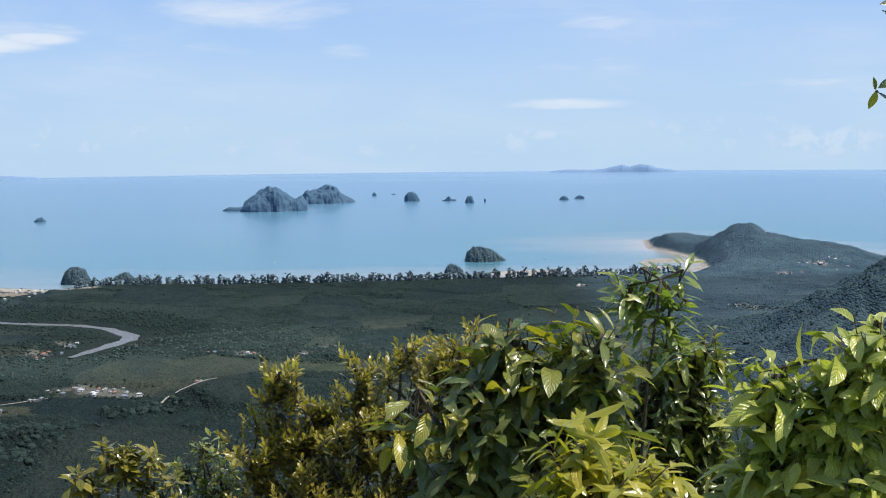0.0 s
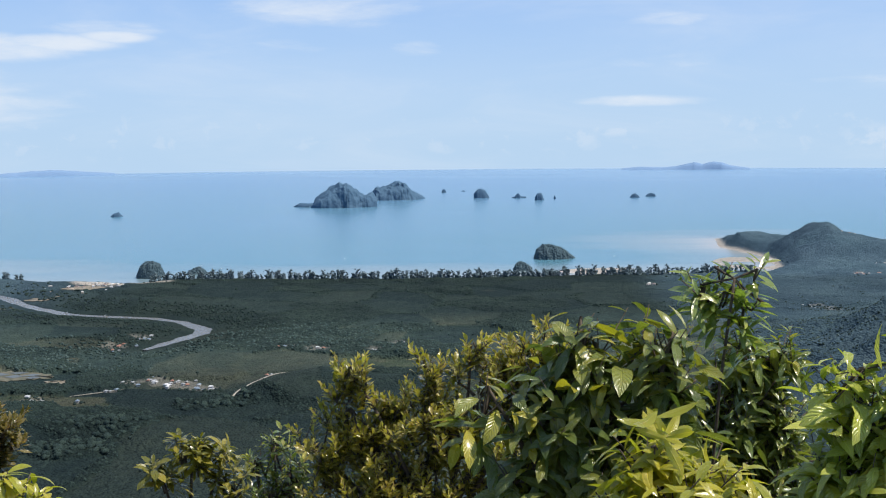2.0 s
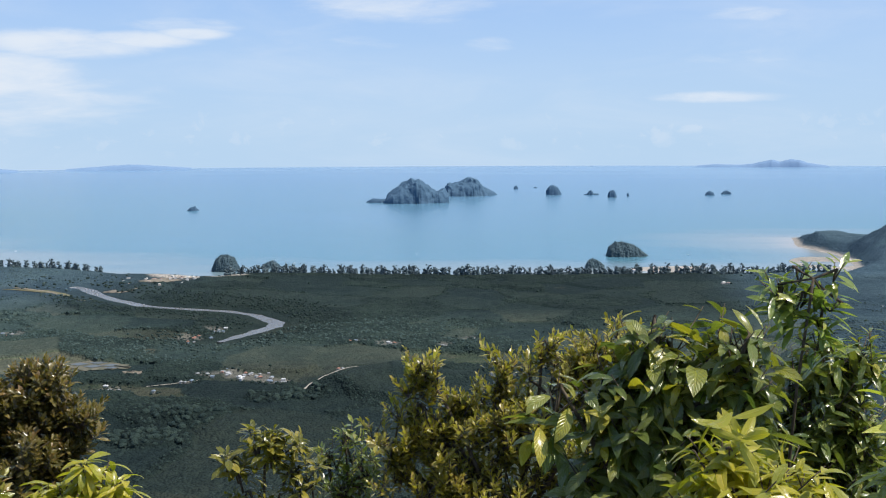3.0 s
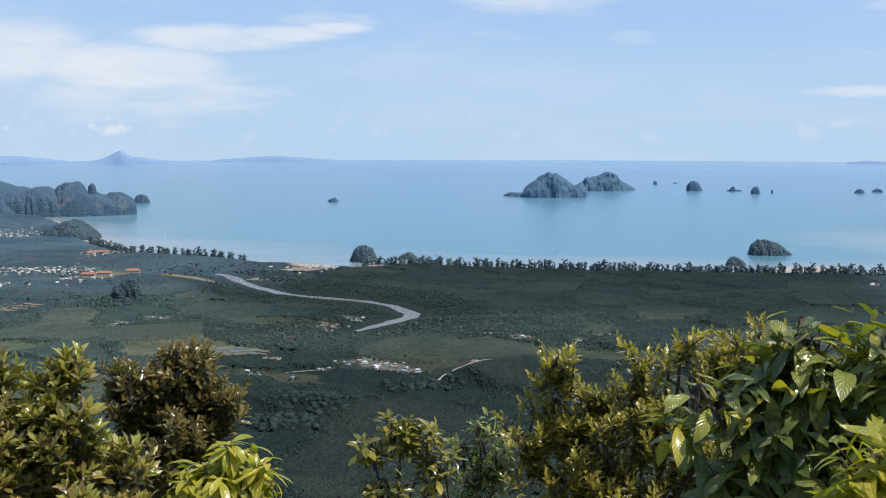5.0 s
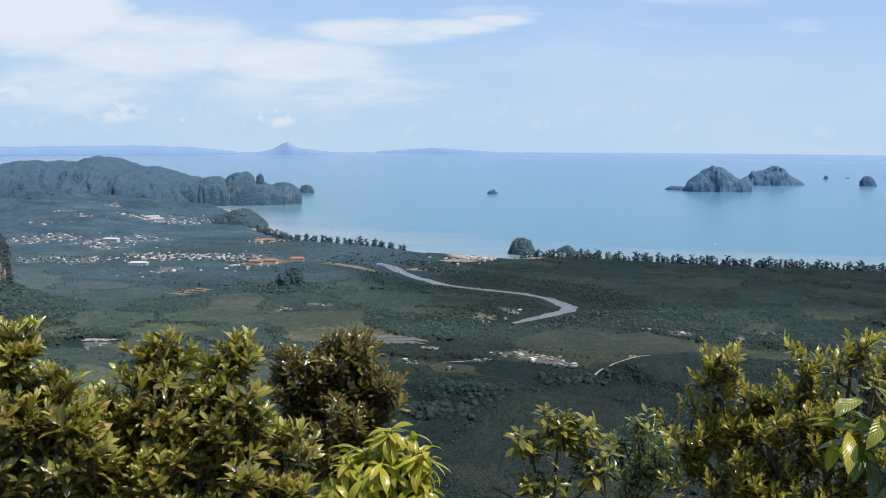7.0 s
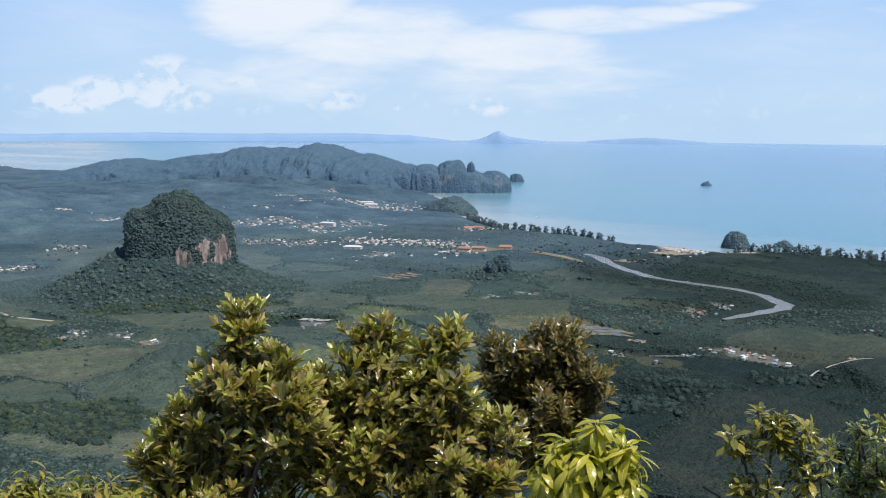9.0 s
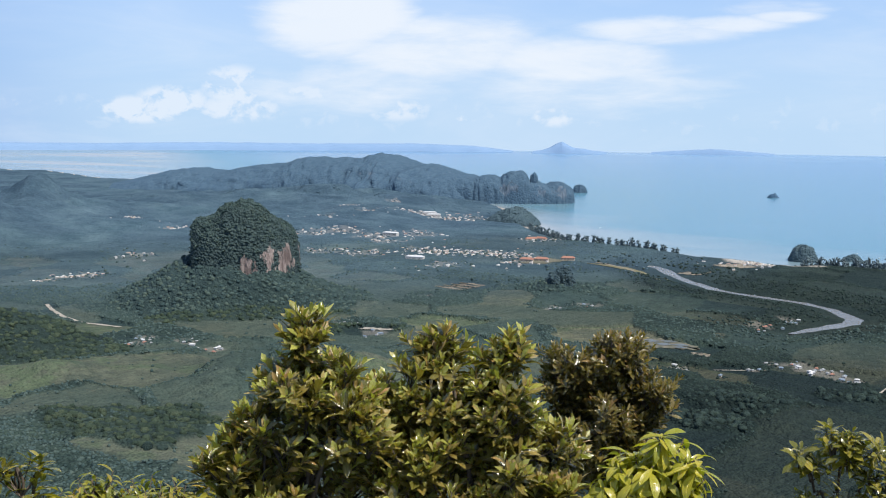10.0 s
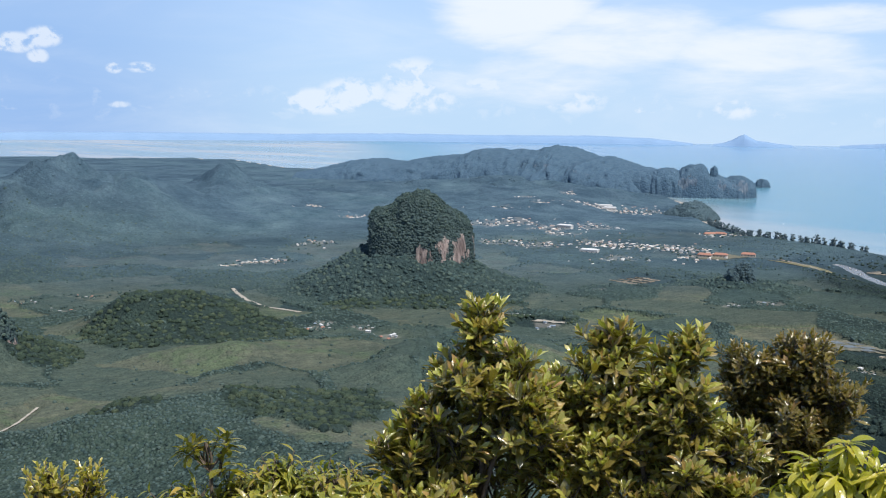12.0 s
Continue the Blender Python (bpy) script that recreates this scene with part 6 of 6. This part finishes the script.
def build_villages():
    rng = random.Random(9)
    used, town = set(), []
    for x, y, n, spread in HAMLETS:
        far = math.hypot(x, y) > 860
        n, spread = (int(n * 1.5), spread * 1.65) if far else (n, spread)
        for k in range(n):
            px, py = x + rng.gauss(0, spread * 0.6), y + rng.gauss(0, spread * 0.6)
            if float(river_distance(np.array([px]), np.array([py]))[0]) < 6 or float(inland(np.array([px]), np.array([py]))[0]) < 8:
                continue
            if math.hypot(px, py) > 860:
                town.append((px, py, rng.uniform(0, 3.14), rng.uniform(1.6, 4.2), rng.uniform(1.3, 2.3), rng.uniform(0.7, 1.5)))
                continue
            stand(rng.choices(MODELS, (5, 4, 1, 3, 1, 5))[0], px, py, rng.uniform(0, 3.14), used)
    build_town(town)
    for x, y, t in ((-600, 768, 0.35), (-830, 1100, 0.6), (-845, 1112, 0.6), (-740, 905, 0.2)):
        stand(HALL, x, y, t, used)
    for x, y, t in ((-512, 838, 0.3), (-498, 860, 0.4), (-520, 826, 0.25), (-606, 990, 0.1), (-612, 980, 0.9)):
        stand(RED_HALL, x, y, t, used)


build_villages()


def patch_of_land(name, outline, material, label, lift=0.35, category="field", ragged=1.6):
    """A bare or planted plot laid over the ground, with an uneven edge."""
    rng = random.Random(len(outline) + int(outline[0][0]))
    pts = []
    n = len(outline)
    for i in range(n):
        a, b = Vector((*outline[i], 0)), Vector((*outline[(i + 1) % n], 0))
        for k in range(9):
            p = a.lerp(b, k / 9)
            pts.append((p.x + rng.uniform(-1, 1) * ragged, p.y + rng.uniform(-1, 1) * ragged))
    c = (sum(p[0] for p in pts) / len(pts), sum(p[1] for p in pts) / len(pts))
    rings, faces, m = [], [], len(pts)
    for f in (1.0, 0.66, 0.33):
        rings += [(c[0] + (x - c[0]) * f, c[1] + (y - c[1]) * f) for x, y in pts]
    rings.append(c)
    xs, ys = np.array([p[0] for p in rings]), np.array([p[1] for p in rings])
    zs = height(xs, ys) + lift
    for k in range(2):
        for i in range(m):
            j = (i + 1) % m
            faces.append((k * m + i, k * m + j, (k + 1) * m + j, (k + 1) * m + i))
    faces += [(2 * m + i, 2 * m + (i + 1) % m, 3 * m) for i in range(m)]
    ob = mesh_object(name, np.stack([xs, ys, zs], -1).tolist(), faces, material)
    return tagged(ob, label, category, kind="structure")


def track(points, wide, material, label, lift=0.4):
    verts, faces = [], []
    fine = []
    for (ax, ay), (bx, by) in zip(points, points[1:]):
        fine += [(ax + (bx - ax) * k / 8, ay + (by - ay) * k / 8) for k in range(8)]
    fine.append(points[-1])
    for i, (x, y) in enumerate(fine):
        ax, ay = fine[max(i - 1, 0)]
        bx, by = fine[min(i + 1, len(fine) - 1)]
        d = Vector((bx - ax, by - ay, 0)).normalized()
        n = Vector((-d.y, d.x, 0)) * wide * (0.5 + 0.4 * noise.noise(Vector((x, y, 0)) * 0.35))
        z = float(height(np.array([x]), np.array([y]))[0]) + lift
        verts += [Vector((x, y, z)) - n, Vector((x, y, z)) + n]
        if i:
            faces.append((2 * i - 2, 2 * i, 2 * i + 1, 2 * i - 1))
    return tagged(mesh_object("road", verts, faces, material), label, "road", kind="structure")


patch_of_land("ground_plot", [(-283, 560), (-270, 576), (-246, 568), (-240, 560), (-262, 550)], DULL, "worn banks round fish ponds")
for a, b, w, d in ((-272, 564, 5.5, 4), (-263, 569, 5, 3.5), (-262, 560, 5, 4), (-254, 564, 4.5, 3.5), (-251, 558, 4, 3)):
    patch_of_land("ground_plot", [(a - w, b - d * 0.4), (a - w * 0.2, b + d), (a + w, b + d * 0.3), (a + w * 0.2, b - d)], POND, "grey fish pond between worn banks", 0.55, "pond", ragged=0.3)
patch_of_land("ground_plot", [(-241, 551), (-230, 555), (-226, 548), (-237, 541)], SOIL, "bare pale gravel yard beside ponds")
for y0 in (655, 664, 672, 681):
    patch_of_land("ground_plot", [(-494 + 0.2 * (y0 - 655), y0), (-480, y0 + 3.5), (-466, y0 + 2), (-468, y0 - 2), (-484, y0 - 2.5)], SOIL, "long strip of bare dug earth")
patch_of_land("ground_plot", [(-425, 488), (-420, 496), (-404, 500), (-406, 494)], GRAVEL, "pale worn yard among plantations")
patch_of_land("ground_plot", [(-518, 812), (-522, 862), (-497, 858), (-499, 818)], DULL, "worn yard round a red-roofed compound")
patch_of_land("ground_plot", [(-475, 852), (-430, 850), (-368, 805), (-372, 798), (-426, 834)], DRY, "dry grass strip near the river")
patch_of_land("ground_plot", [(-384, 912), (-366, 936), (-346, 920), (-358, 898)], SOIL, "pale open ground behind the beach")
patch_of_land("ground_plot", [(-392, 858), (-380, 880), (-366, 870), (-370, 852)], SOIL, "sandy bank beside the river")
patch_of_land("ground_plot", [(-182, 703), (-158, 706), (-152, 701), (-178, 697)], SOIL, "bare brown earth beside the river")
patch_of_land("ground_plot", [(-90, 668), (-62, 673), (-58, 667), (-88, 662)], DULL, "bare brown earth among plantations")
track(ROADS[0], 2.6, GRAVEL, "pale winding dirt road past a wooded mound")
track(ROADS[1], 1.0, GRAVEL, "straight pale farm track")
track(ROADS[2], 1.0, GRAVEL, "pale curving dirt track through a meadow")
track(ROADS[3], 1.1, GRAVEL, "short pale dirt road")
track(ROADS[4], 3.5, GRAVEL, "pale road through plantations")
track(ROADS[5], 3.0, SOIL, "pale dirt road beside the river")


def boat(label, long=3.0):
    """A small open boat with a raised bow and an awning."""
    root = new("boat")
    v, f = [], []
    for i in range(9):
        t = i / 8 * 2 - 1
        w = 0.42 * (1 - abs(t) ** 2.5) + 0.03
        z = 0.35 + 0.35 * max(0, t) ** 3
        for s, k in ((-1, 1), (-0.5, 0), (0.5, 0), (1, 1)):
            v.append((t * long / 2, s * w, z if k else -0.1))
        if i:
            a = 4 * i
            f += [(a - 4 + j, a + j, a + j + 1, a - 3 + j) for j in range(3)]
    mesh_object("hull", v, f, BOAT_WHITE, root)
    r = [(x, y, z) for x in (-0.8, 0.3) for y in (-0.35, 0.35) for z in (0.9, 0.96)]
    mesh_object("awning", r, [(0, 1, 3, 2), (4, 6, 7, 5), (0, 4, 5, 1), (2, 3, 7, 6), (1, 5, 7, 3), (0, 2, 6, 4)], SHEET_BLUE, root, False)
    return tagged(root, label, "boat", "small boats")


SKIFF = boat("small white boat with an awning on the water")
SKIFF.matrix_basis = pose(-290, 1085, 0, 0, 0, 70)
for x, y, t in ((-318, 1110, 20), (-180, 1180, 110), (-414, 878, 130), (-404, 868, 125), (-392, 850, 120), (-330, 796, 150), (-296, 784, 170), (110, 1200, 35), (-640, 1180, 50)):
    copy_thing(SKIFF, pose(x, y, 0.15 if y < 900 else 0, 0, 0, t))
